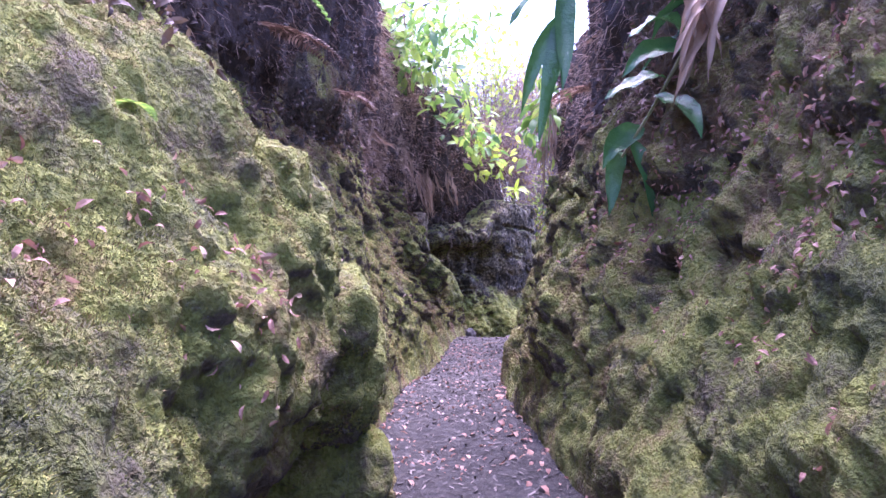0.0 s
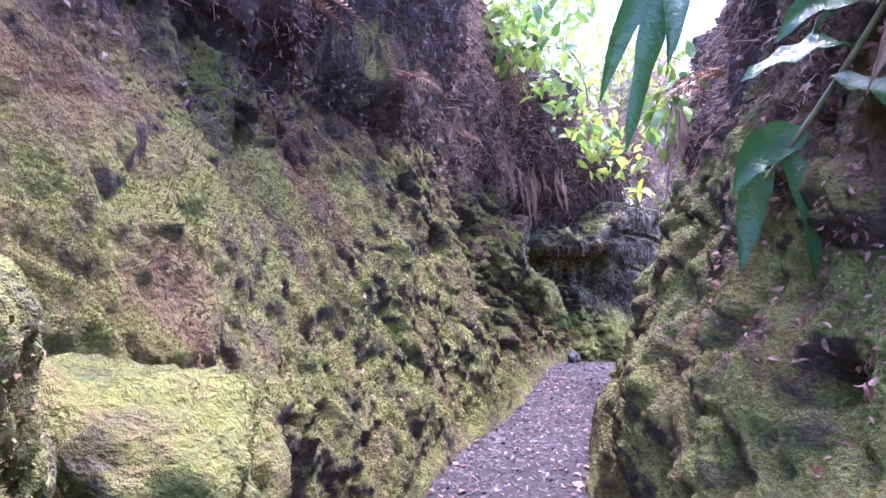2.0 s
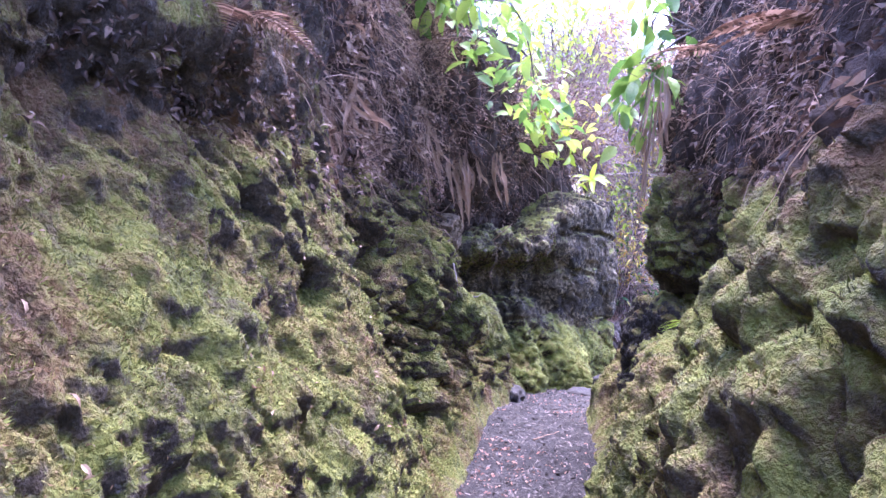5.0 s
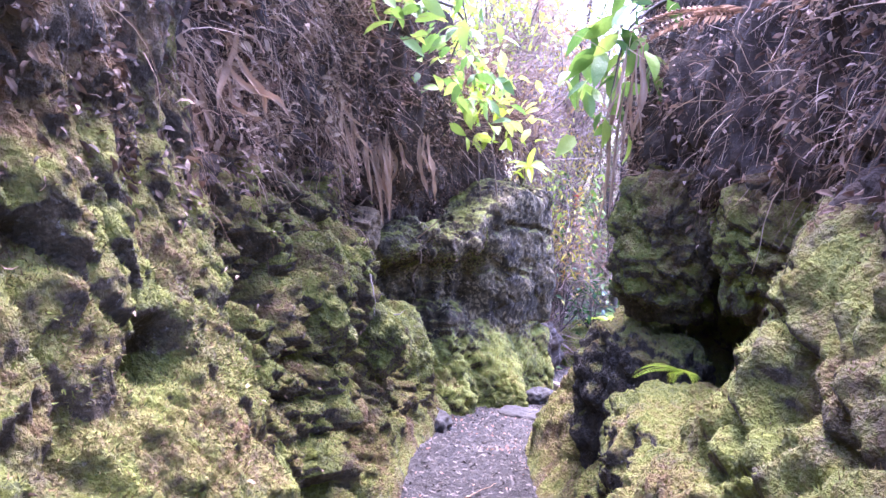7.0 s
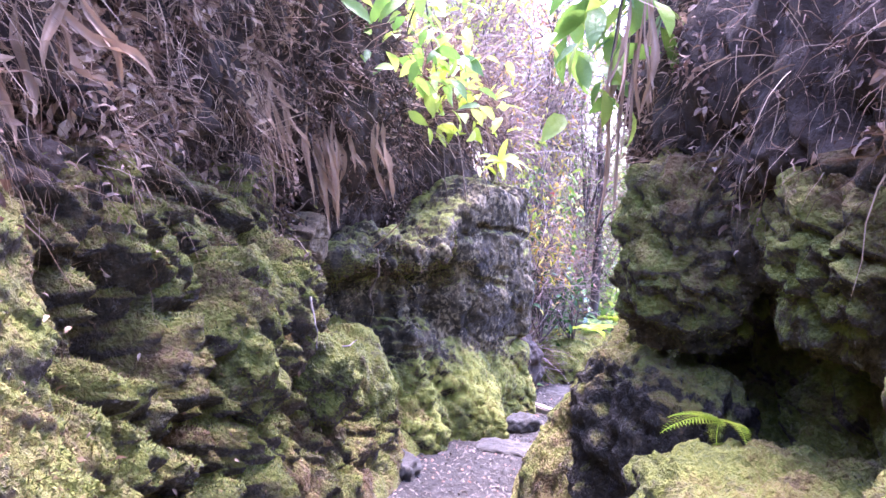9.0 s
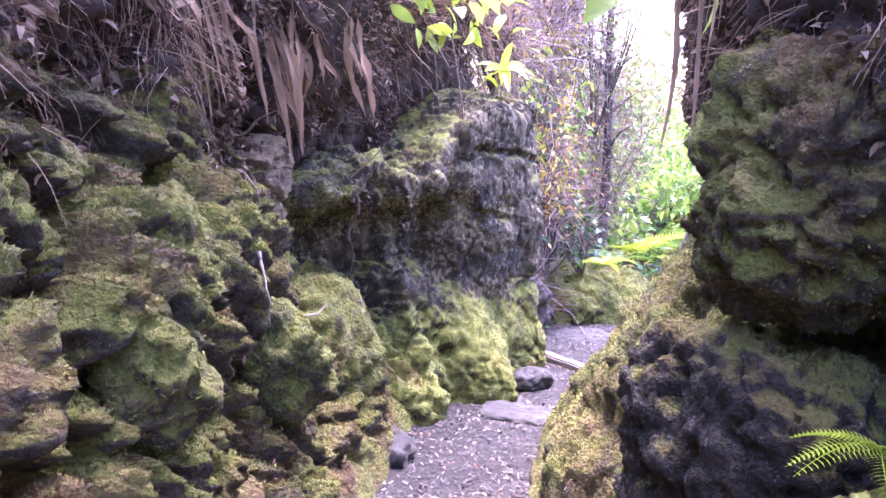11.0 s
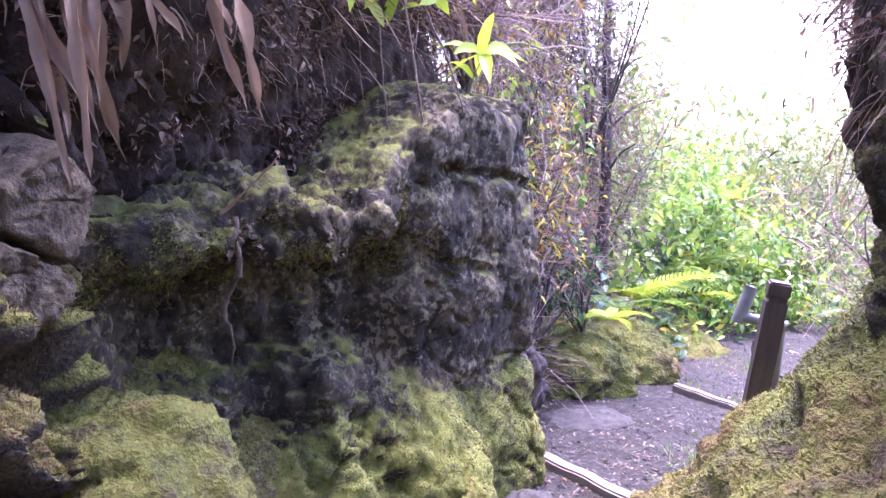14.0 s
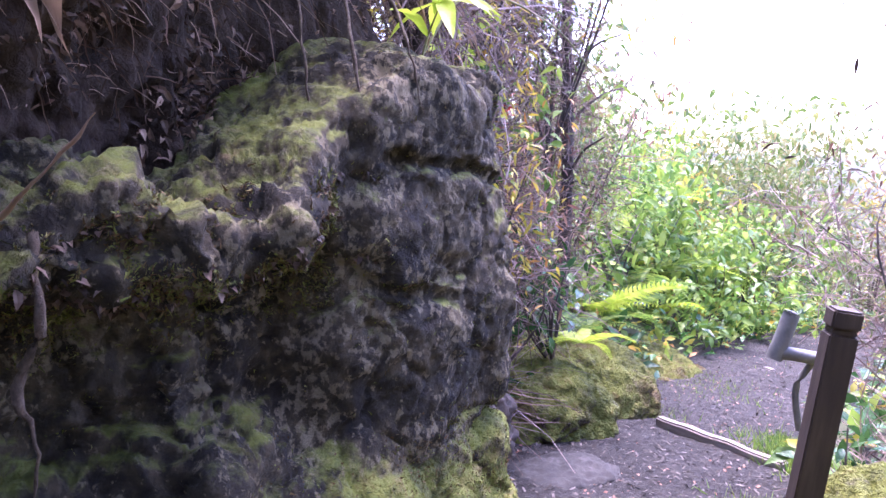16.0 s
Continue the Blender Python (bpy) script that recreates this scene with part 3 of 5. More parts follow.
# ---- ground out to the horizon ----
def ground_height(x, y):
    low = floor_z(np.clip(y, 12, 40)) - 0.06
    left = smooth(0.0, 4.5, -(x - (1.6 + (np.clip(y, 13, 60) - 13.6) * 0.98)))
    banks = smooth(11.6, 10.2, y)
    up = 3.4 * smooth(1.9, 2.7, np.abs(x - 0.2))
    inside = np.where(y < 12, floor_z(y) - 0.25, low)
    return np.where(y < 12.8, inside * (1 - banks) + banks * (np.where(np.abs(x - 0.2) > 1.9, floor_z(y) - 0.25 + up, floor_z(y) - 0.25)), low) + left * (y > 12.8) * 2.6 * smooth(12.8, 14.5, y)


ax = np.concatenate([-np.geomspace(400, 7, 18), np.linspace(-6, 14, 121), np.geomspace(15, 400, 18)])
ay = np.concatenate([-np.geomspace(400, 5, 14), np.linspace(-4, 32, 181), np.geomspace(34, 500, 18)])
X, Y = np.meshgrid(ax, ay, indexing="ij")
Z = ground_height(X, Y)
Q = np.stack([X, Y, Z], -1)
Q[..., 2] += (0.05 * fbm(Q.reshape(-1, 3) * 0.9, 3)).reshape(X.shape) - 0.03
tagged(new("ground", mesh_from("ground", Q.reshape(-1, 3), strip_grid(len(ax), len(ay))[:, ::-1], SLOPE)), "dark earth of the hillside under the shrubs", "ground", kind="structure")


# ---- strands, leaves and fronds ----
def strands(roots, dirs, rng, length, width, droop=1.0, seg=4, jitter=0.9, wild=0.9):
    """Thin bent ribbons that grow from roots along dirs and sag."""
    k = len(roots)
    ln = length * rng.uniform(0.35, 1.5, (k, 1)) / seg
    d = dirs + rng.normal(size=(k, 3)) * wild
    d /= np.linalg.norm(d, axis=1)[:, None]
    pts = [roots]
    for _ in range(seg):
        d = d + np.array((0, 0, -droop / seg)) + rng.normal(size=(k, 3)) * jitter / seg
        d /= np.linalg.norm(d, axis=1)[:, None]
        pts.append(pts[-1] + d * ln)
    P = np.stack(pts, 1)
    s = np.cross(d, rng.normal(size=(k, 3)))
    s /= np.linalg.norm(s, axis=1)[:, None] + 1e-9
    w = width * rng.uniform(0.5, 1.6, (k, 1, 1)) * np.linspace(1, 0.25, seg + 1)[None, :, None]
    V = np.stack([P - s[:, None] * w, P + s[:, None] * w], 2).reshape(-1, 3)
    a = (np.arange(k)[:, None] * (2 * (seg + 1)) + 2 * np.arange(seg)[None]).ravel()
    return V, np.stack([a, a + 1, a + 3, a + 2], 1)


def leaf_shape(length, width, seg=5, curl=0.25, fold=0.25, peak=0.45):
    """A leaf along +y that bends down, folded a little along its midrib; three points across."""
    t = np.linspace(0, 1, seg + 1)
    w = width * np.where(t < peak, np.sin(t / peak * np.pi / 2) ** 0.8, np.cos((t - peak) / (1 - peak) * np.pi / 2) ** 0.9) + width * 0.03
    y = length * np.sin(t * curl * 2) / (curl * 2 + 1e-6)
    z = -length * (1 - np.cos(t * curl * 2)) / (curl * 2 + 1e-6)
    v = np.stack([np.stack([-w, y, z + w * fold], 1), np.stack([0 * w, y, z], 1), np.stack([w, y, z + w * fold], 1)], 1)
    return v.reshape(-1, 3), strip_grid(seg + 1, 3)


def frames(d, rng, roll=0.6):
    """Rotations whose y axis is d and whose z axis points up as far as it can."""
    d = d / np.linalg.norm(d, axis=1)[:, None]
    up = np.array((0, 0, 1.0)) + rng.normal(size=d.shape) * roll
    x = np.cross(d, up)
    x /= np.linalg.norm(x, axis=1)[:, None] + 1e-9
    return np.stack([x, d, np.cross(x, d)], 2)


def scatter(shape, at, rot, size):
    v, f = shape
    k = len(at)
    V = np.einsum("kij,vj->kvi", rot, v) * np.asarray(size).reshape(-1, 1, 1) + at[:, None]
    F = f[None] + (np.arange(k) * len(v))[:, None, None]
    return V.reshape(-1, 3), F.reshape(-1, f.shape[1])


def frond_shape(length, width, pairs=22, droop=0.5):
    """A fern frond along +y: a rib with pairs of narrow leaflets."""
    pieces = []
    t = np.linspace(0, 1, pairs)
    y = length * np.sin(t * droop * 2) / (droop * 2)
    z = -length * (1 - np.cos(t * droop * 2)) / (droop * 2)
    rib = np.stack([0 * t, y, z], 1)
    pieces.append(tube(rib, (0.006, 0.002), 4))
    for i in range(1, pairs):
        w = width * (1 - t[i]) ** 0.7 * min(1, 0.45 + 3 * t[i])
        for s in (-1, 1):
            h = length / pairs * 0.42
            a = rib[i]
            tip = a + np.array((s * w, w * 0.35, -w * 0.2))
            mid = a + np.array((s * w * 0.55, w * 0.15, -w * 0.03))
            pieces.append((np.array([a + (0, -h, 0), mid + (0, -h * 0.9, 0), tip, mid + (0, h * 0.9, 0), a + (0, h, 0), a]), np.array([[0, 1, 3, 4], [1, 2, 2, 3]])))
    pieces = [(v, f) for v, f in pieces]
    v, f = join(pieces)
    return v, f


def frond_mesh(name, shape, at, rot, size, material):
    v, f = scatter(shape, at, rot, size)
    bad = f[:, 1] == f[:, 2]
    me = bpy.data.meshes.new(name)
    me.from_pydata(v.tolist(), [], [tuple(q) for q in f[~bad].tolist()] + [tuple((q[0], q[1], q[3])) for q in f[bad].tolist()])
    me.materials.append(material)
    return me


# ---- boulders and slabs that stand out of the walls ----
def rock_grid(radii, square, seed, rough, chip=1.0):
    """Six square sheets that together make a rounded block; smooth lumps, chips and cracks on it."""
    k = int(np.clip(max(radii) * 80, 16, 70))
    a = np.tan(np.linspace(-1, 1, k) * np.pi / 4)
    U, W = np.meshgrid(a, a, indexing="ij")
    one = np.ones_like(U)
    sheets = [np.stack(t, -1) for t in ((one, U, W), (-one, W, U), (W, one, U), (U, -one, W), (U, W, one), (W, U, -one))]
    d = np.stack(sheets).reshape(-1, 3)
    d = d / (np.abs(d) ** square).sum(1)[:, None] ** (1.0 / square)
    q = d * np.array(radii)
    nrm = np.sign(d) * np.abs(d) ** (square - 1) / np.array(radii)
    nrm /= np.linalg.norm(nrm, axis=1)[:, None]
    r = min(radii)
    s = q + 0.06 * np.stack([fbm(q * 6 + seed, 2), fbm(q * 6 + 4 + seed, 2), fbm(q * 6 + 8 + seed, 2)], 1)
    f1, f2 = worley(s * 1.5 / r + seed * 3.7)
    g1, g2 = worley(s * 9 + seed)
    off = r * rough * (0.5 * fbm(q * 0.9 / r + seed, 3) + 0.25 * (0.5 - f1) - 0.25 * smooth(0.10, 0, f2 - f1) + 0.30 * ridged(s * 1.3 / r + seed, 5, 0.6))
    off += chip * min(1, r * 4) * (0.03 * (0.5 - g1) - 0.025 * smooth(0.12, 0, g2 - g1)) + min(1, r * 4) * (0.03 * fbm(q * 7 + seed, 5, 0.62) + 0.010 * ridged(q * 13 + seed, 3, 0.6)) + 0.008 * fbm(q * 30, 2)
    return (q + nrm * off[:, None]).reshape(6, k, k, 3)


def boulder(at, radii, turn, label, square=2.6, seed=1.0, rough=0.45, material=None, tufts=0, tilt=(0, 0), name="boulder", chip=0.5, litter=0):
    g = rock_grid(radii, square, seed, rough, chip)
    v, f = join([(sheet.reshape(-1, 3), strip_grid(sheet.shape[0], sheet.shape[1])) for sheet in g])
    me = mesh_from(name, v, f, material or WALL_MAT)
    bm = bmesh.new()
    bm.from_mesh(me)
    bmesh.ops.remove_doubles(bm, verts=bm.verts, dist=0.0008)
    bm.to_mesh(me)
    bm.free()
    ob = tagged(new(name, me), label, "rock")
    m = pose(*at, tilt[0], tilt[1], turn)
    ob.matrix_basis = m
    if tufts:
        rng = np.random.default_rng(int(seed * 10) + tufts)
        rot = np.array(m.to_3x3())
        grow = lambda c, n: np.clip((0.0 if material is CAPPED else 0.25) + (n @ rot.T)[:, 2], 0, 1) + 1e-6
        got = [sample_surface(sheet, tufts // 6, rng, grow) for sheet in g]
        p = np.vstack([x[0] for x in got])
        n = np.vstack([x[1] for x in got])
        keep = rng.random(len(p)) < grow(p, n)
        v, f = blades(p[keep], n[keep], rng, 0.016, 0.0028, 1.0)
        child("moss", mesh_from("moss", v, f, TUFT, False), ob, "short bright moss cushion")
    if litter:
        rng = np.random.default_rng(litter)
        p, n = sample_surface(g[4], litter, rng, lambda c, n: np.ones(len(c)))
        rot = frames(rng.normal(size=p.shape) * (1, 1, 0.35), rng, 0.5)
        v, f = scatter(leaf_shape(1.0, 0.2, 2, 0.6, 0.4), p + n * 0.015, rot, 0.055 * rng.uniform(0.4, 1.5, litter))
        heap = tagged(new("dead_leaves", mesh_from("dead_leaves", v, f, DEAD, False)), "brown dead leaves heaped on the rock shelf", "dead leaves", kind="stuff")
        heap.matrix_basis = m
    return ob


boulder((-0.52, 2.70, 1.15), (0.30, 0.32, 0.30), 10, "mossy overhanging rock lump above a dark hollow beside the trail", 3.4, 1.3, 0.22, LUSH, 18000, chip=0.25)
boulder((-0.58, 2.08, 1.42), (0.29, 0.22, 0.36), 0, "upright rock lump thick with bright green moss", 3.0, 25.3, 0.25, LUSH, 15000, chip=0.25)
boulder((-0.42, 2.72, 0.62), (0.22, 0.26, 0.3), 30, "low mossy stone at the foot of an overhang", 2.4, 2.1, 0.4, WALL_MAT, 3000)
boulder((1.33, 7.80, 0.96), (0.40, 0.60, 0.42), -6, "big block with a bright mossy top and a black side", 4.0, 3.3, 0.3, CAPPED, 9000)
boulder((1.38, 8.98, 1.02), (0.26, 0.46, 0.46), 12, "bare dark rock block with a flat grey top", 4.0, 4.2, 0.35, SHADED_ROCK)
boulder((1.53, 8.98, 1.98), (0.37, 0.30, 0.42), 20, "overhanging dark boulder with rusty moss on its brow", 2.6, 5.4, 0.45, WALL_MAT, 7000)
boulder((1.98, 8.02, 2.02), (0.56, 0.50, 0.34), 10, "lump of brown rock with olive moss over a black hollow", 2.6, 8.9, 0.5, LUSH, 7000)
boulder((1.72, 7.06, 1.84), (0.45, 0.42, 0.54), 0, "bulging rock pillar wrapped in pale green moss", 2.6, 6.6, 0.3, LUSH, 12000)
boulder((1.02, 6.35, 1.05), (0.26, 0.36, 0.40), -12, "brown stone face with a mossy crest", 3.4, 7.7, 0.4, WALL_MAT, 5000)


# ---- the end of the cut: a fractured face, and a hollow under a mossy shelf beside it ----
FACE_LINE = ((-0.55, 10.90), (-0.18, 11.38), (0.10, 11.74), (0.42, 11.98), (0.75, 12.25), (1.05, 12.50), (1.35, 12.80), (1.47, 13.06), (1.38, 13.40), (0.90, 13.90))


def end_face(ns=230, nv=170):
    xy = curve_points(FACE_LINE, ns)
    t = np.gradient(xy, axis=0)
    t /= np.linalg.norm(t, axis=1)[:, None]
    out = np.stack([t[:, 1], -t[:, 0]], 1)
    k = 13
    kern = np.hanning(2 * k + 1)
    kern /= kern.sum()
    out = np.stack([np.convolve(np.pad(out[:, i], k, mode="edge"), kern, "valid") for i in (0, 1)], 1)
    s = np.linspace(0, 9, ns)[:, None]
    v = np.linspace(0, 1, nv)[None]
    top = 1.74 + 0.40 * smooth(3.2, 4.6, s) + 0.05 * np.sin(s * 4.0)
    rise = np.clip(v / 0.82, 0, 1)
    back = np.clip((v - 0.80) / 0.20, 0, 1)
    z = 0.08 + (top - 0.08) * rise + 0.10 * back
    z = z + 0 * s
    shelf = smooth(0.6, 1.3, s) * (1 - smooth(3.0, 4.1, s))
    d = -0.62 * back ** 1.3 + 0 * s
    d = d + shelf * (0.25 * smooth(1.48, 1.64, z) - 0.20 * smooth(0.95, 1.15, z) * smooth(1.60, 1.46, z))
    d = d + (0.42 - 0.28 * smooth(4.2, 6.0, s)) * smooth(0.98, 0.22, z) * (1 - smooth(6.4, 7.4, s)) * (1 + 0.35 * np.sin(s * 3.1 + 1) * smooth(0.9, 0.5, z))
    d = d + 0.13 * np.exp(-((s - 2.75) / 0.22) ** 2) * smooth(1.5, 1.1, z)
    d = d + 0.06 * np.exp(-((z - 1.35) / 0.5) ** 2) * smooth(3.6, 4.8, s)
    d = d - 0.16 * np.exp(-((s - 3.75) / 0.30) ** 2) * smooth(0.85, 1.1, z) * smooth(1.75, 1.5, z)
    d = d - 0.09 * np.exp(-((z - 0.80 - 0.02 * np.sin(s * 5)) / 0.035) ** 2) * smooth(5.6, 6.1, s)
    d = d - 0.06 * np.exp(-((z - 1.84 + 0.05 * (s - 5)) / 0.022) ** 2) * smooth(4.3, 4.8, s)
    d = d - 0.05 * np.exp(-((z - 1.42 + 0.10 * (s - 4.6)) / 0.018) ** 2) * smooth(4.2, 4.5, s) * (1 - smooth(5.2, 5.6, s))
    d = d - 0.13 * np.exp(-(((s - 6.7) / 0.35) ** 2 + ((z - 1.96) / 0.10) ** 2))
    p = np.empty((ns, nv, 3))
    p[..., :2] = xy[:, None] + out[:, None] * d[..., None]
    p[..., 2] = z
    nrm = np.cross(np.gradient(p, axis=0), np.gradient(p, axis=1))
    nrm /= np.linalg.norm(nrm, axis=2)[..., None] + 1e-9
    q = p.reshape(-1, 3)
    w = q + 0.07 * np.stack([fbm(q * 4 + 5, 3), fbm(q * 4 + 9, 3), fbm(q * 4 + 2, 3)], 1)
    f1, f2 = worley(w * np.array((2.6, 2.6, 3.4)) + 50)
    g1, g2 = worley(w * np.array((7.0, 7.0, 9.0)) + 70)
    e = 0.07 * (0.5 - f1) - 0.025 * smooth(0.04, 0, f2 - f1)
    e += 0.018 * (0.5 - g1) - 0.012 * smooth(0.06, 0, g2 - g1)
    e += 0.03 * ridged(w * 2.4 + 33, 4, 0.5) + 0.014 * fbm(q * 6 + 12, 4, 0.6) + 0.005 * fbm(q * 24, 3, 0.7)
    e += shelf.repeat(nv, 1).ravel() * (0.05 * ridged(w * 5 + 3, 4, 0.6) + 0.03 * fbm(q * 9, 4))
    return (q + nrm.reshape(-1, 3) * e[:, None]).reshape(ns, nv, 3)


GF = end_face()
f = strip_grid(*GF.shape[:2])
o = np.array((0.75, 12.25, 0.4))
face = tagged(new("cliff", mesh_from("cliff", GF.reshape(-1, 3) - o, f, FACE)), "tall dark fractured rock with pale lichen and a mossy shelf", "cliff")
face.matrix_basis = Matrix.Translation(o)
rng = np.random.default_rng(611)
p, n = sample_surface(GF, 34000, rng, lambda c, n: ((0.4 + 0.6 * (c[:, 0] > 0.95)) * np.clip(n[:, 2] - 0.15, 0, 1) * smooth(-0.25, 0.2, fbm(c * 3 + 8, 3)) + 0.55 * smooth(0.98, 0.70, c[:, 2]) + 0.03 * smooth(0.1, 0.4, fbm(c * 4 + 3, 3))) * (c[:, 2] < 2.3))
p2, n2 = sample_surface(GF, 26000, rng, lambda c, n: smooth(1.30, 1.5, c[:, 2]) * smooth(1.85, 1.68, c[:, 2]) * (c[:, 0] < 0.75) * (n[:, 2] > -0.4) * smooth(-0.2, 0.3, fbm(c * 5 + 2, 3)) + 1e-9)
p, n = np.vstack([p, p2]), np.vstack([n, n2])
v, f = blades(p, n, rng, 0.020, 0.0030, 1.0)
child("moss", mesh_from("moss", v - o, f, TUFT, False), face, "short olive and yellow moss on the ledges")
p, n = sample_surface(GF, 3600, rng, lambda c, n: smooth(0.45, 0.7, n[:, 2]) * (c[:, 0] < 0.9) * (c[:, 2] > 1.5) + 1e-9)
v, f = scatter(leaf_shape(1.0, 0.22, 3, 0.6, 0.4), p + n * 0.014, frames(rng.normal(size=p.shape) * (1, 1, 0.4), rng, 0.9), 0.034 * rng.uniform(0.4, 1.5, len(p)))
tagged(new("dead_leaves", mesh_from("dead_leaves", v, f, LITTER, False)), "brown and pinkish dead leaves heaped on the rock shelf", "dead leaves", kind="stuff")


def slab(outline, thick, seed, label):
    """A flat broken piece of rock, set upright in the bank, from its outline on the break."""
    at = Vector((-0.24, 10.80, 1.68))
    n = np.array((0.960, -0.262, -0.097))
    u = np.array((0.263, 0.965, 0.0))
    w = np.cross(n, u)
    w = w if w[2] > 0 else -w
    loop = np.array(outline) * 0.92
    m = len(loop)
    per = np.concatenate([loop[i] + (loop[(i + 1) % m] - loop[i]) * np.linspace(0, 1, 14, endpoint=False)[:, None] for i in range(m)])
    c = per.mean(0)
    rows = []
    for r, h in [(x, 0.0) for x in np.linspace(0.02, 0.94, 16)] + [(0.98, -0.006), (1.0, -0.02)] + [(1.0, -0.02 - thick * x) for x in np.linspace(0.15, 1, 7)]:
        a = c + (per - c) * r
        rows.append(a[:, :1] * u + a[:, 1:] * w + n * h)
    q = np.array(rows)
    k = q.reshape(-1, 3)
    f1, f2 = worley(k * 7 + seed)
    e = 0.03 * (0.5 - f1) - 0.012 * smooth(0.06, 0, f2 - f1) + 0.018 * ridged(k * 6 + seed, 4, 0.6) + 0.010 * fbm(k * 18 + seed, 4, 0.65)
    k = k + n * e[:, None] + 0.010 * np.stack([fbm(k * 9 + seed, 3), fbm(k * 9 + 4 + seed, 3), fbm(k * 9 + 7 + seed, 3)], 1)
    i, j = np.meshgrid(np.arange(len(rows) - 1), np.arange(len(per)), indexing="ij")
    i, j = i.ravel(), j.ravel()
    j2 = (j + 1) % len(per)
    f = np.stack([i * len(per) + j, (i + 1) * len(per) + j, (i + 1) * len(per) + j2, i * len(per) + j2], 1)
    ob = tagged(new("slab", mesh_from("slab", k, f[:, ::-1] if n @ np.cross(u, w) < 0 else f, SLAB)), label, "rock")
    ob.matrix_basis = Matrix.Translation(at)


slab(((-0.30, 0.22), (-0.06, 0.33), (0.03, 0.25), (0.167, 0.168), (0.124, 0.062), (0.053, -0.029), (-0.259, 0.106)), 0.16, 11.2, "pale brown split slab of rock with a sharp tip")
slab(((-0.50, 0.18), (-0.293, 0.085), (0.045, -0.062), (0.085, -0.199), (-0.175, -0.195), (-0.52, -0.034)), 0.16, 12.2, "pale brown split slab of rock under a diagonal crack")


def on_wall(grid, y, h):
    """The place on a wall at that distance along the cut and height above its floor."""
    q = grid.reshape(-1, 3)
    return q[np.argmin((q[:, 1] - y) ** 2 + (q[:, 2] - floor_z(q[:, 1]) - h) ** 2)]


for i, (y, h, r) in enumerate(((7.8, 0.62, 0.15), (8.1, 1.2, 0.16), (8.45, 0.7, 0.17), (8.85, 1.05, 0.17), (9.2, 0.5, 0.16), (9.4, 1.28, 0.15), (9.7, 0.82, 0.18), (10.1, 1.15, 0.15), (10.2, 0.45, 0.15))):
    at = on_wall(GL, y, h) + np.array((-0.03, 0.0, -0.02))
    boulder(tuple(at), (r * 0.85, r * (0.75 + 0.12 * (i % 3)), r * 1.35), 24 - 12 * (i % 3), "rounded rock lobe with a mossy back and a dark undercut", 2.8, 40.3 + i, 0.42, LUSH, 5200, (8 * (i % 3) - 8, -34 + 7 * (i % 3)), "boulder", 0.5)
boulder((-0.06, 10.82, 0.92), (0.24, 0.26, 0.34), -30, "leaning rock lobe with mossy back and bare dark front", 2.8, 61.5, 0.28, LUSH, 9000, (0, -32), "boulder", 0.3)
boulder((1.36, 12.28, 0.20), (0.17, 0.11, 0.08), 30, "flat grey stone beside the trail", 2.8, 18.2, 0.4, STONE, 0, (0, 0), "stone")
boulder((1.14, 11.55, 0.215), (0.26, 0.16, 0.045), -25, "flat grey stone set in the trail", 3.4, 19.2, 0.3, STONE, 0, (0, 0), "stone")
boulder((2.15, 13.95, 0.02), (0.33, 0.24, 0.06), 20, "flat grey stone set in the trail", 3.4, 20.2, 0.3, STONE, 0, (0, 0), "stone")
boulder((0.55, 11.75, 0.21), (0.12, 0.1, 0.1), 0, "small grey stone at the foot of the moss", 2.8, 21.2, 0.4, STONE, 0, (0, 0), "stone")
boulder((0.28, 10.75, 0.33), (0.14, 0.2, 0.12), 0, "grey stone at the foot of the moss", 2.8, 22.2, 0.4, STONE, 0, (0, 0), "stone")


v, f = scatter(leaf_shape(1.0, 0.24, 3, 0.5, 0.35), FALLEN, frames(np.random.default_rng(9).normal(size=FALLEN.shape) * (1, 1, 0.12), np.random.default_rng(10), 0.25), 0.026 * np.random.default_rng(12).uniform(0.4, 1.6, len(FALLEN)))
tagged(new("fallen_leaves", mesh_from("fallen_leaves", v, f, PINK)), "small brown and pinkish fallen leaves on the trail", "fallen leaves", kind="stuff")

rng = np.random.default_rng(15)
line = curve_points(TRAIL, 200)
p, n = sample_surface(FL, 900, rng, lambda c, n: np.array([smooth(0.20, 0.34, np.min(np.hypot(line[:, 0] - a, line[:, 1] - b))) for a, b in c[:, :2]]) * (c[:, 1] > 2.2) * smooth(8.5, 5.0, c[:, 1]) + 1e-9)
v, f = scatter(leaf_shape(1.0, 0.26, 3, 0.6, 0.4), p + np.array((0, 0, 0.012)), frames(rng.normal(size=p.shape) * (1, 1, 0.2), rng, 0.3), 0.05 * rng.uniform(0.5, 1.5, len(p)))
tagged(new("fallen_leaves", mesh_from("fallen_leaves", v, f, PINK)), "reddish brown fallen leaves along the trail edges", "fallen leaves", kind="stuff")

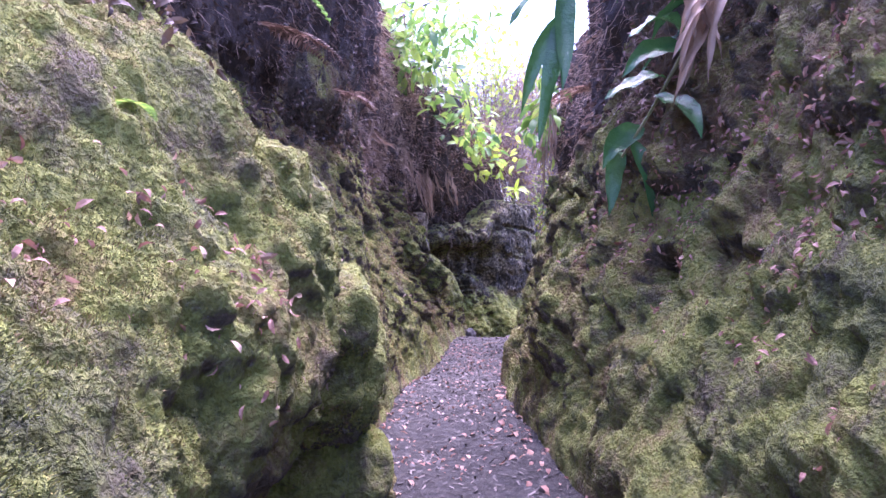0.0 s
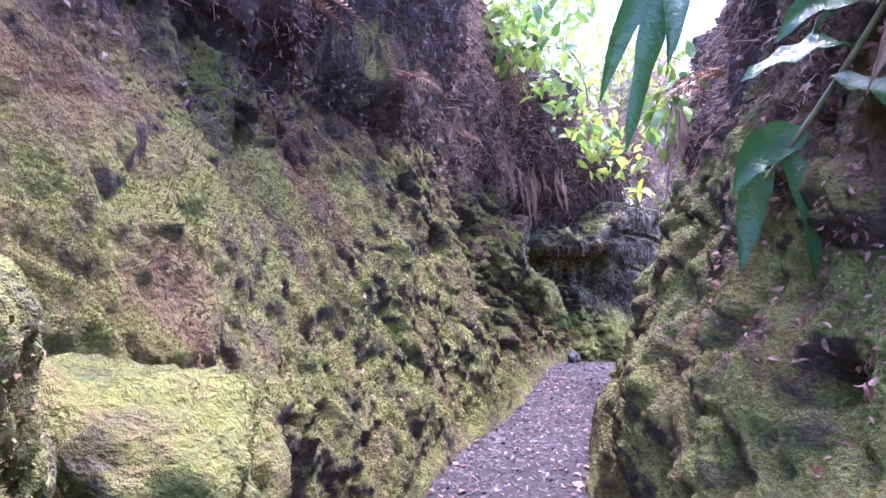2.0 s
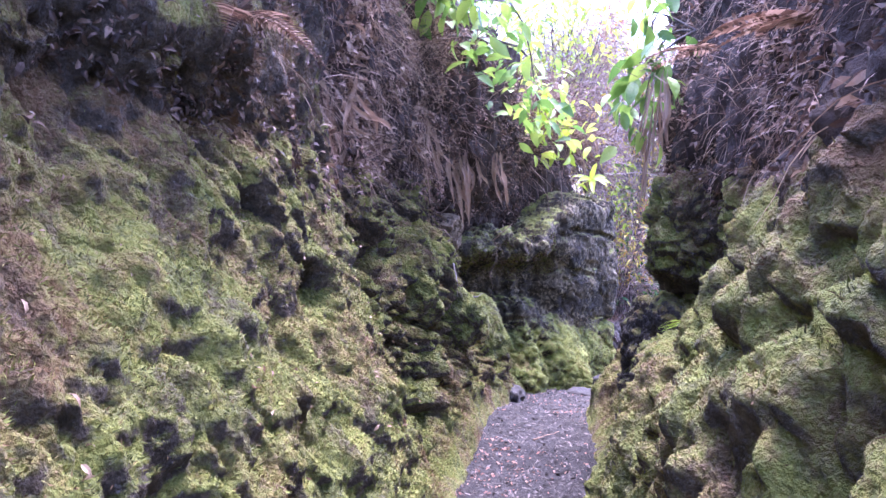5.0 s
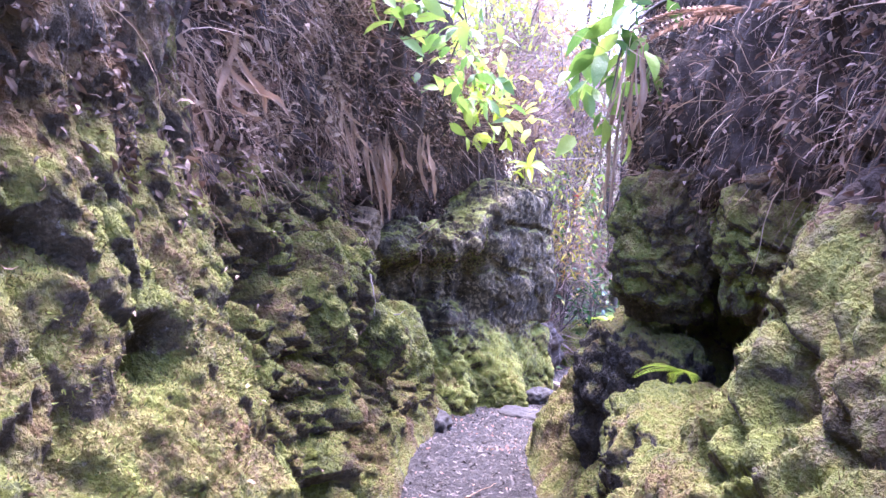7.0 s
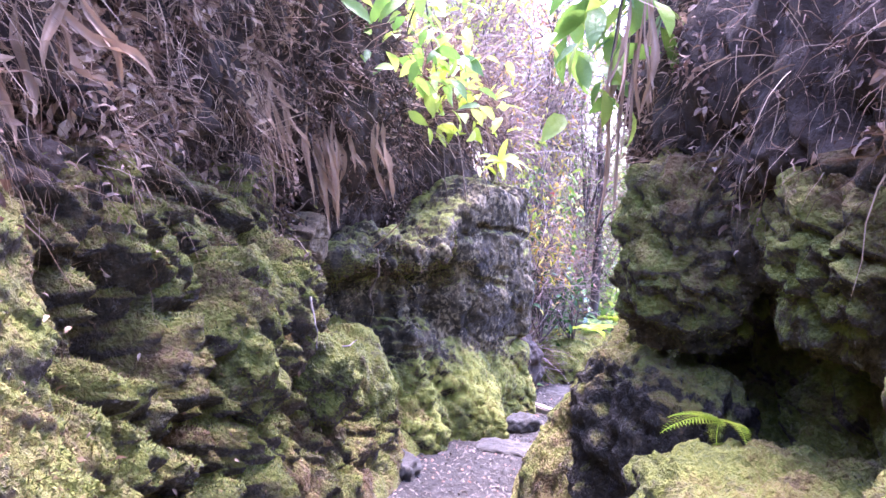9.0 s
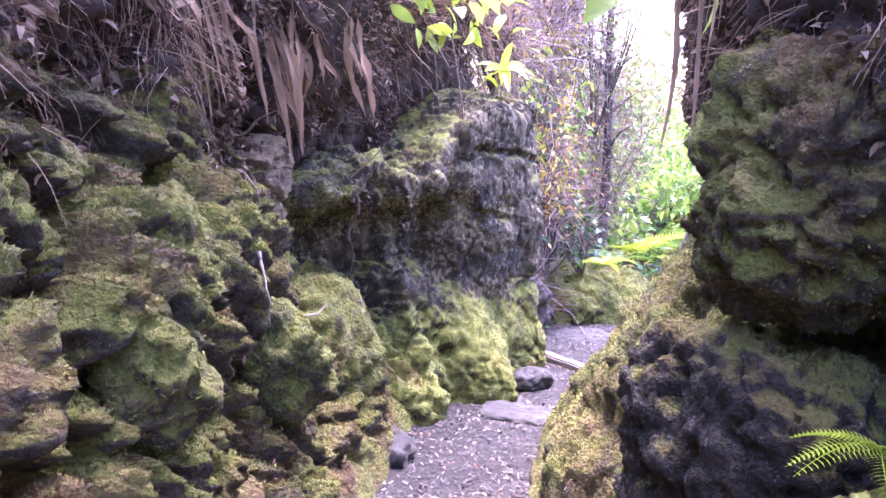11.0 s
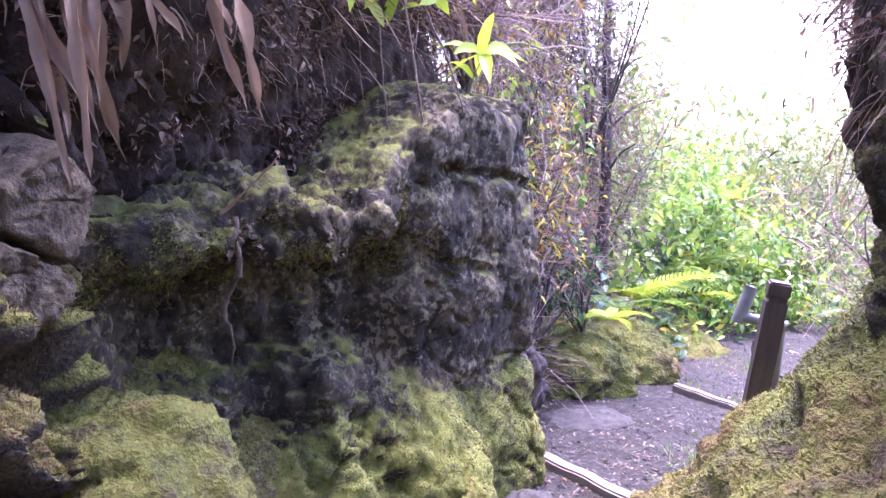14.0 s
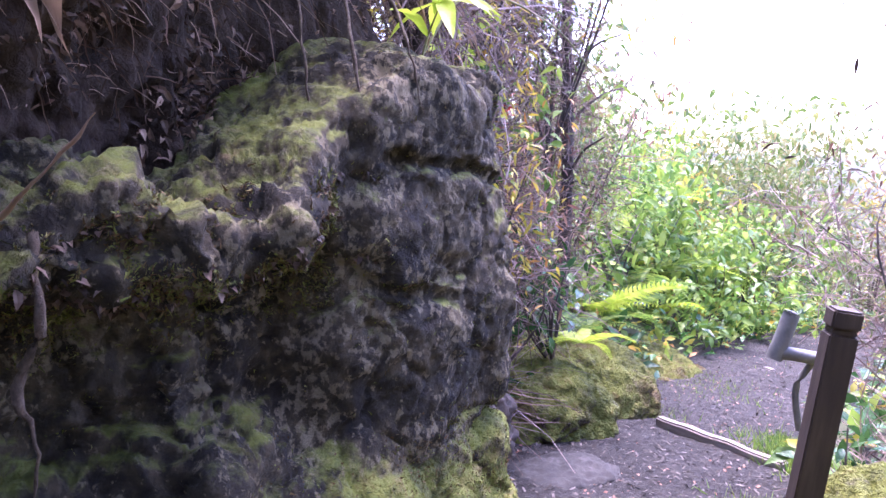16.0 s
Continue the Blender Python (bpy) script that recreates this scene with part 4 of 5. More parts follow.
# ---- dead fern thatch that hangs over both walls ----
def thatch(grid, side, count, seed, length, width, name, label, low=1.75, high=3.45, y0=-0.5, y1=13.2, droop=1.2, material=None):
    rng = np.random.default_rng(seed)

    def weight(c, n):
        h = c[:, 2] - floor_z(c[:, 1]) + 0.25 * fbm(c * 1.2 + 4, 3)
        clump = smooth(-0.25, 0.25, fbm(c * 2.2 + 1, 2))
        return smooth(low, low + 0.25, h - (0.7 * smooth(4.8, 5.8, c[:, 1]) * (1 - smooth(7.3, 7.6, c[:, 1])) if side < 0 else 0)) * (h < high) * (c[:, 1] > y0) * (c[:, 1] < y1) * (0.25 + clump) + 1e-9
    p, n = sample_surface(grid, count, rng, weight)
    n = n * side
    v, f = strands(p - n * 0.02, n * 0.9 + np.array((0, 0, -0.25)), rng, length, width, droop)
    return tagged(new(name, mesh_from(name, v, f, material or DEAD, False)), label, "thatch", kind="stuff")


thatch(GL, -1, 12000, 21, 0.11, 0.0028, "dead_fern_thatch", "tangled dead brown fern stems hanging over the rock", droop=0.6)
thatch(GR, 1, 10000, 22, 0.11, 0.0028, "dead_fern_thatch", "tangled dead brown fern stems hanging over the rock", y0=3.9, y1=11.9, droop=0.6)
thatch(GL, -1, 2600, 23, 0.26, 0.0024, "dry_stems", "pale dry stems and strap leaves in the thatch", material=DRY, y0=7.4, y1=9.9, droop=1.0)
thatch(GR, 1, 2200, 24, 0.26, 0.0024, "dry_stems", "pale dry stems and strap leaves in the thatch", material=DRY, y0=3.5, y1=11.9, droop=1.0)
thatch(GL, -1, 1200, 25, 0.20, 0.0016, "hanging_rootlets", "thin pale rootlets hanging from the earth", low=1.45, high=2.3, material=DRY, y0=6.5, y1=10.0, droop=2.0)
thatch(GR, 1, 1500, 26, 0.20, 0.0016, "hanging_rootlets", "thin pale rootlets hanging from the earth", low=1.45, high=2.3, material=DRY, y0=6.5, y1=11.5, droop=2.0)


def leaf_litter(grid, side, count, seed, low, high, y0, y1, material, size, name, label):
    """Small curled leaves caught on the walls."""
    rng = np.random.default_rng(seed)

    def weight(c, n):
        h = c[:, 2] - floor_z(c[:, 1]) + 0.25 * fbm(c * 1.3 + 14, 3)
        return smooth(low, low + 0.3, h) * smooth(high, high - 0.3, h) * (c[:, 1] > y0) * (c[:, 1] < y1) * (0.1 + smooth(-0.2, 0.3, fbm(c * 1.9 + 21, 2))) + 1e-9
    p, n = sample_surface(grid, count, rng, weight)
    n = n * side
    rot = frames(n * 0.5 + rng.normal(size=p.shape), rng, 1.0)
    v, f = scatter(leaf_shape(1.0, 0.17, 3, 0.7, 0.4), p + n * 0.012, rot, size * rng.uniform(0.5, 1.5, count))
    return tagged(new(name, mesh_from(name, v, f, material, False)), label, "dead leaves", kind="stuff")


leaf_litter(GL, -1, 7000, 31, 1.6, 3.4, 0.5, 7.4, LITTER, 0.040, "dead_leaves", "dark brown dead leaflets caught in the fern thatch")
leaf_litter(GL, -1, 7000, 38, 1.6, 3.4, 7.4, 13.4, DEAD, 0.045, "dead_leaves", "brown dead leaflets caught in the fern thatch")
leaf_litter(GR, 1, 8500, 32, 1.6, 3.4, 3.8, 12.0, DEAD, 0.045, "dead_leaves", "brown dead leaflets caught in the fern thatch")
leaf_litter(GL, -1, 5500, 36, 1.35, 3.4, 10.2, 13.4, LITTER, 0.045, "dead_leaves", "brown dead leaves lying on the slope above the hollow")
leaf_litter(GL, -1, 3200, 37, 1.75, 3.3, 7.4, 10.0, DRY, 0.06, "dry_leaves", "pale brown dry straps and leaflets caught in the thatch")
leaf_litter(GL, -1, 700, 33, 0.3, 1.9, 0.3, 13.0, DRY, 0.030, "dry_leaves", "pale dry leaves lying on the moss")
leaf_litter(GL, -1, 160, 35, 1.0, 1.7, 0.9, 1.7, PINK, 0.024, "dry_leaves", "reddish dead leaves lying on the moss")
leaf_litter(GR, 1, 3200, 34, 0.7, 3.2, 0.3, 4.4, PINK, 0.032, "dry_leaves", "pale pinkish dry leaves lying on the mossy slope")


# ---- plants ----
def leaf_between(a, b, width, sag=0.06, seg=10, fold=0.3, twist=0.0, peak=0.4, curl=0.0):
    """A leaf from its stalk a to its tip b, bowed upward by sag."""
    a = np.array(a, float)
    b = np.array(b, float)
    t = np.linspace(0, 1, seg + 1)
    mid = a[None] * (1 - t)[:, None] + b[None] * t[:, None]
    mid[:, 2] += 4 * sag * t * (1 - t)
    along = b - a
    side = np.cross(along, (0.15, -0.6, 0.9))
    side /= np.linalg.norm(side)
    side = np.array(Matrix.Rotation(twist, 3, Vector(along).normalized()) @ Vector(side))
    up = np.cross(side, along)
    up /= np.linalg.norm(up)
    w = width * np.where(t < peak, np.sin(t / peak * np.pi / 2) ** 0.8, np.cos((t - peak) / (1 - peak) * np.pi / 2) ** 0.8) + width * 0.02
    mid = mid + side * (curl * width * np.sin(t * 5.0 + twist * 5))[:, None] + up * (curl * width * np.sin(t * 7.0 + twist * 9))[:, None]
    w = w * (1 - 0.35 * min(1, abs(curl)) * np.sin(t * 9 + twist * 4) ** 2)
    wave = (0.12 + 0.3 * curl) * width * np.sin(t * 19)
    left = mid - side * w[:, None] + up * (w * fold + wave)[:, None]
    right = mid + side * w[:, None] + up * (w * fold - wave)[:, None]
    lm = mid - side * w[:, None] * 0.5 + up * (w * fold * 0.3)[:, None]
    rm = mid + side * w[:, None] * 0.5 + up * (w * fold * 0.3)[:, None]
    return np.stack([left, lm, mid, rm, right], 1).reshape(-1, 3), strip_grid(seg + 1, 5)


def leafed(name, origin, stems, leaves, leaf_mat, stem_mat, label, category, leaf_label="", **shape):
    """A plant of single leaves on stems, given by their ends in the world; parts: each stem, each leaf."""
    ob = thing(name, origin, label, category)
    o = np.array(origin)
    for pts, r in stems:
        v, f = tube(curve_points(pts, 16), (r, r * 0.5), 7)
        child("stem", mesh_from("stem", v - o, f, stem_mat), ob)
    for i, (a, b, w) in enumerate(leaves):
        v, f = leaf_between(a, b, w, twist=0.5 * math.sin(i * 2.3), **shape)
        child("leaf", mesh_from("leaf", v - o, f, leaf_mat), ob, leaf_label)
    return ob


STALK = plain("green_stalk", [(0.3, (0.12, 0.14, 0.05)), (0.7, (0.30, 0.28, 0.12))], 20, 0.5, 0.2, 0.002)
leafed("ginger_plant", (1.35, 3.55, 2.95),
       [([(1.35, 3.55, 2.95), (1.15, 3.55, 2.55), (0.98, 3.70, 2.18), (0.84, 3.80, 1.93)], 0.012), ([(0.75, 3.9, 3.1), (0.62, 3.8, 2.85), (0.55, 3.75, 2.6)], 0.010)],
       [((0.86, 3.82, 1.96), (0.77, 3.80, 1.66), 0.046), ((0.90, 3.80, 2.02), (0.98, 3.72, 1.62), 0.045), ((0.92, 3.78, 2.08), (0.74, 3.72, 1.86), 0.060),
        ((0.98, 3.68, 2.2), (1.05, 3.27, 1.95), 0.055), ((1.02, 3.66, 2.26), (0.72, 3.62, 2.16), 0.05), ((1.08, 3.6, 2.42), (0.78, 3.5, 2.24), 0.05),
        ((1.1, 3.58, 2.46), (0.80, 3.45, 2.42), 0.055), ((1.16, 3.56, 2.56), (0.86, 3.5, 2.60), 0.055), ((0.9, 3.8, 2.0), (1.0, 3.95, 1.66), 0.04),
        ((0.56, 3.76, 2.62), (0.44, 3.66, 1.98), 0.045), ((0.54, 3.75, 2.6), (0.36, 3.70, 2.12), 0.04), ((0.6, 3.78, 2.75), (0.52, 3.6, 2.2), 0.05),
        ((0.62, 3.8, 2.8), (0.30, 3.7, 2.52), 0.05), ((1.12, 3.57, 2.5), (0.95, 3.9, 2.3), 0.05), ((1.2, 3.56, 2.65), (0.98, 3.85, 2.48), 0.05), ((1.05, 3.62, 2.32), (1.22, 3.75, 2.12), 0.045), ((0.7, 3.88, 3.0), (0.78, 3.6, 2.6), 0.045), ((0.7, 3.85, 2.95), (0.55, 3.4, 2.62), 0.05)],
       DEEP, STALK, "ginger plant with long glossy dark green leaves hanging off the bank", "plant", sag=0.05, curl=0.25)
rng = np.random.default_rng(41)
leafed("dry_leaf_bundle", (1.12, 3.35, 2.75), [([(1.15, 3.4, 2.9), (1.12, 3.35, 2.6)], 0.012)],
       [((1.10 + rng.normal() * 0.05, 3.35 + rng.normal() * 0.08, 2.62), (1.0 + rng.normal() * 0.10, 3.22 + rng.normal() * 0.10, 2.05 + rng.uniform(0, 0.3)), 0.022) for _ in range(12)],
       DRY, DRY, "bundle of dry pale brown strap leaves hanging from the bank", "dead leaves", sag=0.03, fold=0.9, curl=1.0)


def dry_curtain(n, a, b, drop, seed, lean=(0.1, -0.06), wide=0.013):
    rng = np.random.default_rng(seed)
    rows = []
    for _ in range(n):
        k = rng.random()
        p = np.array(a) * (1 - k) + np.array(b) * k + rng.normal(size=3) * 0.05
        rows.append((tuple(p), (p[0] + lean[0] + rng.normal() * 0.05, p[1] + lean[1] + rng.normal() * 0.05, p[2] - drop * rng.uniform(0.5, 1.2)), wide * rng.uniform(0.5, 1.6)))
    return leafed("dry_leaf_curtain", tuple(a), [], rows, DRY, DRY, "curtain of dry brown strap leaves hanging from the bank", "dead leaves", sag=-0.04, fold=1.2, curl=1.3)


dry_curtain(20, (-0.40, 10.7, 2.62), (0.10, 11.5, 2.62), 0.58, 51, wide=0.019)
dry_curtain(14, (-0.55, 9.7, 2.75), (-0.40, 10.5, 2.70), 0.55, 52)
dry_curtain(6, (-0.74, 7.6, 2.72), (-0.68, 7.9, 2.66), 0.4, 53)
dry_curtain(14, (1.22, 8.8, 3.0), (1.20, 9.3, 2.9), 0.75, 54, (-0.05, -0.1))
dry_curtain(8, (0.95, 12.9, 3.0), (1.6, 14.2, 2.9), 0.6, 55, (0.15, -0.1))


def leaf_cloud(centres, spread, n, size, rng, shape, down=0.5):
    c = np.array(centres)[rng.integers(len(centres), size=n)]
    p = c + np.clip(rng.normal(size=(n, 3)), -1.5, 1.5) * np.array(spread)
    rot = frames(rng.normal(size=(n, 3)) * (1, 1, 0.5) + np.array((0, 0, -down)), rng, 0.5)
    return scatter(shape, p, rot, size * rng.uniform(0.6, 1.4, n))


BROAD = leaf_shape(1.0, 0.20, 4, 0.35, 0.25, 0.4)
NARROW = leaf_shape(1.0, 0.10, 3, 0.35, 0.3, 0.4)
SIMPLE = leaf_shape(1.0, 0.18, 2, 0.35, 0.3, 0.45)


def shrub(at, reach, centres, spread, n, size, leaf_mat, seed, label, shape=BROAD, twigs=60, twig_mat=None, down=0.4, name="shrub", category="shrub", brush=None):
    """Branches from one foot to each centre, side twigs, and leaves about them. centres are given from the foot."""
    rng = np.random.default_rng(seed)
    ob = thing(name, at, label, category)
    for c in centres:
        c = np.array(c)
        bend = c * 0.5 + rng.normal(size=3) * 0.12 * np.linalg.norm(c) + np.array((0, 0, 0.12)) * np.linalg.norm(c)
        v, f = tube(curve_points([(0, 0, -0.05), bend, c], 9), (reach, reach * 0.3), 6)
        child("branch", mesh_from("branch", v, f, twig_mat or BARK), ob)
    if twigs:
        src = np.array(centres)[rng.integers(len(centres), size=twigs)] * rng.uniform(0.4, 1.0, (twigs, 1)) + rng.normal(size=(twigs, 3)) * np.array(spread) * 0.5
        v, f = strands(src, rng.normal(size=(twigs, 3)) + (0, 0, 0.5), rng, 0.5, 0.0045, 0.2, 3)
        tagged(child("brushwood", mesh_from("brushwood", v, f, brush or DEAD, False), ob), kind="stuff")
    if n:
        v, f = leaf_cloud(centres, spread, n, size, rng, shape, down)
        tagged(child("foliage", mesh_from("foliage", v, f, leaf_mat), ob), kind="stuff")
    return ob


# green branches that lean over the cut
shrub((-0.85, 9.9, 3.5), 0.016, [(0.5, -0.6, 0.1), (0.9, -0.2, -0.1), (0.75, 0.5, 0.0), (1.1, 1.1, -0.35), (1.35, 1.75, -0.5), (0.4, -1.3, 0.25)], (0.22, 0.28, 0.18), 300, 0.17, GREEN, 61, "shrub with fresh green leaves leaning over the sunken trail", twigs=50)
shrub((-0.9, 11.2, 3.4), 0.014, [(0.7, 0.3, 0.1), (1.3, 0.7, -0.2), (1.7, 1.2, -0.45), (1.0, 1.4, 0.3)], (0.22, 0.25, 0.2), 220, 0.15, LIME, 62, "shrub with lime green leaves leaning over the sunken trail", twigs=30)
shrub((-1.0, 8.6, 3.75), 0.014, [(0.5, 0.0, 0.1), (0.9, 0.6, 0.1), (0.6, 1.3, 0.4), (1.2, 1.0, 0.4)], (0.25, 0.3, 0.2), 240, 0.17, GREEN, 63, "shrub with fresh green leaves on the bank top", twigs=30)
shrub((1.45, 9.2, 3.4), 0.012, [(-0.25, -0.1, -0.25), (-0.4, 0.15, -0.45), (-0.35, -0.1, -0.65), (-0.3, 0.1, 0.1)], (0.10, 0.14, 0.16), 70, 0.19, GREEN, 64, "hanging spray of broad green leaves on the bank", twigs=10, down=1.0)
leafed("bright_seedling", (1.08, 12.85, 2.12), [([(1.08, 12.85, 2.12), (1.12, 12.8, 2.3), (1.16, 12.75, 2.42)], 0.006), ([(1.1, 13.0, 2.2), (1.35, 13.1, 2.52), (1.75, 13.2, 2.42), (2.0, 13.2, 2.15)], 0.006)],
       [((1.16, 12.75, 2.42), (1.16 + 0.24 * math.cos(a), 12.75 + 0.24 * math.sin(a), 2.36 + 0.10 * math.sin(a * 2.3)), 0.032) for a in (0.1, 0.7, 1.5, 2.4, 3.2, 3.9, 4.7, 5.4)] + [((1.14, 12.78, 2.38), (1.2, 12.7, 2.62), 0.03), ((1.12, 12.8, 2.3), (0.95, 12.6, 2.36), 0.03)],
       LIME, STALK, "bright lime green seedling on top of the rock face", "plant", sag=0.03)

# ferns
FROND = frond_shape(1.0, 0.26)


def fern(at, n, size, material, seed, label, rise=0.6, around=(0, 2 * math.pi)):
    rng = np.random.default_rng(seed)
    ob = thing("fern", at, label, "fern")
    for i in range(n):
        a = around[0] + (around[1] - around[0]) * (i + 0.5 * rng.random()) / n
        rot = frames(np.array([[math.cos(a), math.sin(a), rise * rng.uniform(0.6, 1.3)]]), rng, 0.15)
        child("frond", frond_mesh("frond", FROND, np.zeros((1, 3)), rot, size * rng.uniform(0.75, 1.2), material), ob)
    return ob


fern((1.40, 8.42, 1.38), 5, 0.27, LIME, 71, "small fresh green fern in a dark hollow", 0.45, (2.6, 5.0))
fern((-0.62, 1.55, 1.78), 2, 0.16, GREEN, 72, "tiny green fern growing in the moss", 0.2, (4.6, 6.2))
fern((-0.75, 2.5, 2.45), 3, 0.45, GREEN, 73, "green fern hanging from the bank", -0.1, (5.0, 6.6))
fern((1.22, 6.35, 2.75), 4, 0.40, DEAD, 74, "dead brown curled fern fronds on the bank", 0.2, (2.6, 4.2))
fern((1.2, 7.6, 2.9), 4, 0.38, DEAD, 75, "dead brown curled fern fronds on the bank", 0.2, (2.6, 4.2))
fern((-0.95, 4.4, 2.7), 5, 0.42, DEAD, 76, "dead brown curled fern fronds on the bank", 0.1, (4.9, 7.4))
fern((-0.80, 6.2, 2.7), 5, 0.42, DEAD, 77, "dead brown curled fern fronds on the bank", 0.1, (4.9, 7.4))


# ---- roots and sticks ----
def rod(name, pts, r, material, label, category, wobble=0.5):
    line = curve_points(pts, 26)
    line = line + np.stack([fbm(line * 14 + 3 * k, 2) for k in (1, 2, 3)], 1) * r * 1.2
    v, f = tube(line, (r, r * 0.8, r * 0.3), 7, r * wobble)
    o = np.array(pts[0])
    ob = tagged(new(name, mesh_from(name, v - o, f, material)), label, category)
    ob.matrix_basis = Matrix.Translation(pts[0])
    return ob


rod("root", [(0.10, 11.42, 1.72), (0.12, 11.40, 1.55), (0.06, 11.44, 1.40), (0.09, 11.44, 1.28), (0.06, 11.50, 1.05)], 0.011, ROOT, "knotted brown root hanging down a dark rock hollow", "root", 0.6)
rod("root", [(0.74, 12.75, 2.8), (0.80, 12.44, 2.25), (0.84, 12.36, 1.95), (0.87, 12.36, 1.75)], 0.008, ROOT, "pale root dangling over the rock face", "root")
rod("root", [(0.62, 12.8, 2.8), (0.65, 12.45, 2.2), (0.70, 12.40, 1.85)], 0.006, ROOT, "thin root dangling over the rock face", "root")
rod("root", [(0.80, 12.85, 2.8), (0.98, 12.52, 2.3), (1.05, 12.45, 2.0)], 0.007, ROOT, "thin root dangling over the rock face", "root")
rod("root", [(-0.45, 10.4, 2.05), (-0.38, 10.35, 2.0), (-0.28, 10.3, 2.08), (-0.2, 10.3, 2.12)], 0.008, ROOT, "crooked pale root sticking out of the bank", "root")
rod("root", [(-0.35, 10.2, 1.85), (-0.3, 10.0, 1.86), (-0.24, 9.9, 1.78), (-0.26, 9.9, 1.66)], 0.005, ROOT, "crooked pale root over the moss", "root")
rod("stick", [(-0.20, 9.60, 1.62), (-0.16, 9.52, 1.50), (-0.15, 9.50, 1.38)], 0.006, GREYWOOD, "pale dead stick leaning on the moss", "stick")
rod("stick", [(-0.14, 9.75, 1.34), (-0.02, 9.72, 1.36), (0.03, 9.78, 1.38)], 0.006, GREYWOOD, "pale dead stick lying on the moss", "stick")
rod("stick", [(0.08, 11.25, 1.75), (0.2, 11.2, 1.86), (0.28, 11.18, 1.95)], 0.005, DRY, "thin dry stick poking from the bank", "stick")
rod("stick", [(0.75, 3.35, 0.60), (0.62, 3.6, 0.57), (0.55, 3.9, 0.56)], 0.010, DRY, "brown stick at the edge of the trail", "stick")
rod("stick", [(0.45, 9.1, 0.425), (0.65, 9.35, 0.425)], 0.004, DRY, "thin straw on the trail", "stick")


# ---- post with its bracket, timber edging ----
def bevel_box(size, bevel=0.006):
    bm = bmesh.new()
    bmesh.ops.create_cube(bm, size=1.0)
    bmesh.ops.scale(bm, vec=size, verts=bm.verts)
    bmesh.ops.bevel(bm, geom=bm.edges[:], offset=bevel, segments=2, affect="EDGES")
    return bm


post = thing("trail_post", (2.33, 12.28, 0.10), "leaning square brown timber post with a notched top", "post")
post.matrix_basis = pose(2.40, 12.28, 0.10, 0, 7.0, -20)
bm = bevel_box((0.10, 0.10, 1.17))
bmesh.ops.translate(bm, vec=(0, 0, 0.585), verts=bm.verts)
part("shaft", bm, TIMBER, post)
bm = bevel_box((0.085, 0.085, 0.02), 0.003)
bmesh.ops.translate(bm, vec=(0, 0, 1.18), verts=bm.verts)
part("groove", bm, TIMBER, post)
bm = bevel_box((0.102, 0.102, 0.07), 0.008)
bmesh.ops.translate(bm, vec=(0, 0, 1.225), verts=bm.verts)
part("cap", bm, TIMBER, post, "weathered pale end grain cap")

rail = thing("handrail", (2.65, 12.60, 0.06), "grey metal handrail end with a bent pipe on a leg", "handrail")
for nm, pts, r in (("leg", [(0.14, 0.05, 0), (0.12, 0.0, 0.6), (0.10, -0.06, 0.98)], 0.022), ("pipe", [(0.12, -0.08, 1.0), (0.0, -0.02, 1.02), (-0.10, 0.03, 1.03)], 0.028), ("pipe_end", [(-0.10, 0.03, 1.00), (-0.07, 0.02, 1.10), (-0.04, 0.02, 1.19)], 0.034), ("brace", [(0.02, 0.0, 0.70), (-0.01, 0.0, 0.88), (0.04, -0.02, 0.99)], 0.014)):
    v, f = tube(curve_points(pts, 8), (r, r), 12)
    child(nm, mesh_from(nm, v, f, METAL), rail)
v, f = tube([(-0.045, 0.02, 1.185), (-0.04, 0.02, 1.195), (-0.039, 0.02, 1.2)], (0.036, 0.034, 0.002), 12)
child("end_cap", mesh_from("end_cap", v, f, METAL), rail, "pale worn pipe end")


def edging(a, b, w, h, label):
    a, b = Vector(a), Vector(b)
    bm = bevel_box(((b - a).length, w, h), 0.012)
    bmesh.ops.subdivide_edges(bm, edges=[e for e in bm.edges if abs((e.verts[0].co - e.verts[1].co).x) > 0.3], cuts=14)
    for q in bm.verts:
        q.co += Vector((0, noise.noise(q.co * 5) * 0.012, noise.noise(q.co * 4 + Vector((3, 0, 0))) * 0.010))
    me = bpy.data.meshes.new("timber_edging")
    bm.to_mesh(me)
    bm.free()
    me.materials.append(GREYWOOD)
    ob = tagged(new("timber_edging", me), label, "timber edging", "timber edgings across the trail")
    ob.matrix_basis = Matrix.Translation((a + b) / 2) @ (b - a).to_track_quat("X", "Z").to_matrix().to_4x4()


edging((1.50, 13.45, 0.085), (2.02, 12.25, 0.165), 0.09, 0.09, "weathered grey timber set across the trail as a step")
edging((3.20, 14.85, -0.02), (3.52, 13.85, 0.02), 0.07, 0.08, "thin weathered timber set across the trail as a step")
edging((5.75, 18.2, -0.50), (5.48, 16.9, -0.36), 0.07, 0.08, "thin weathered timber far down the trail")

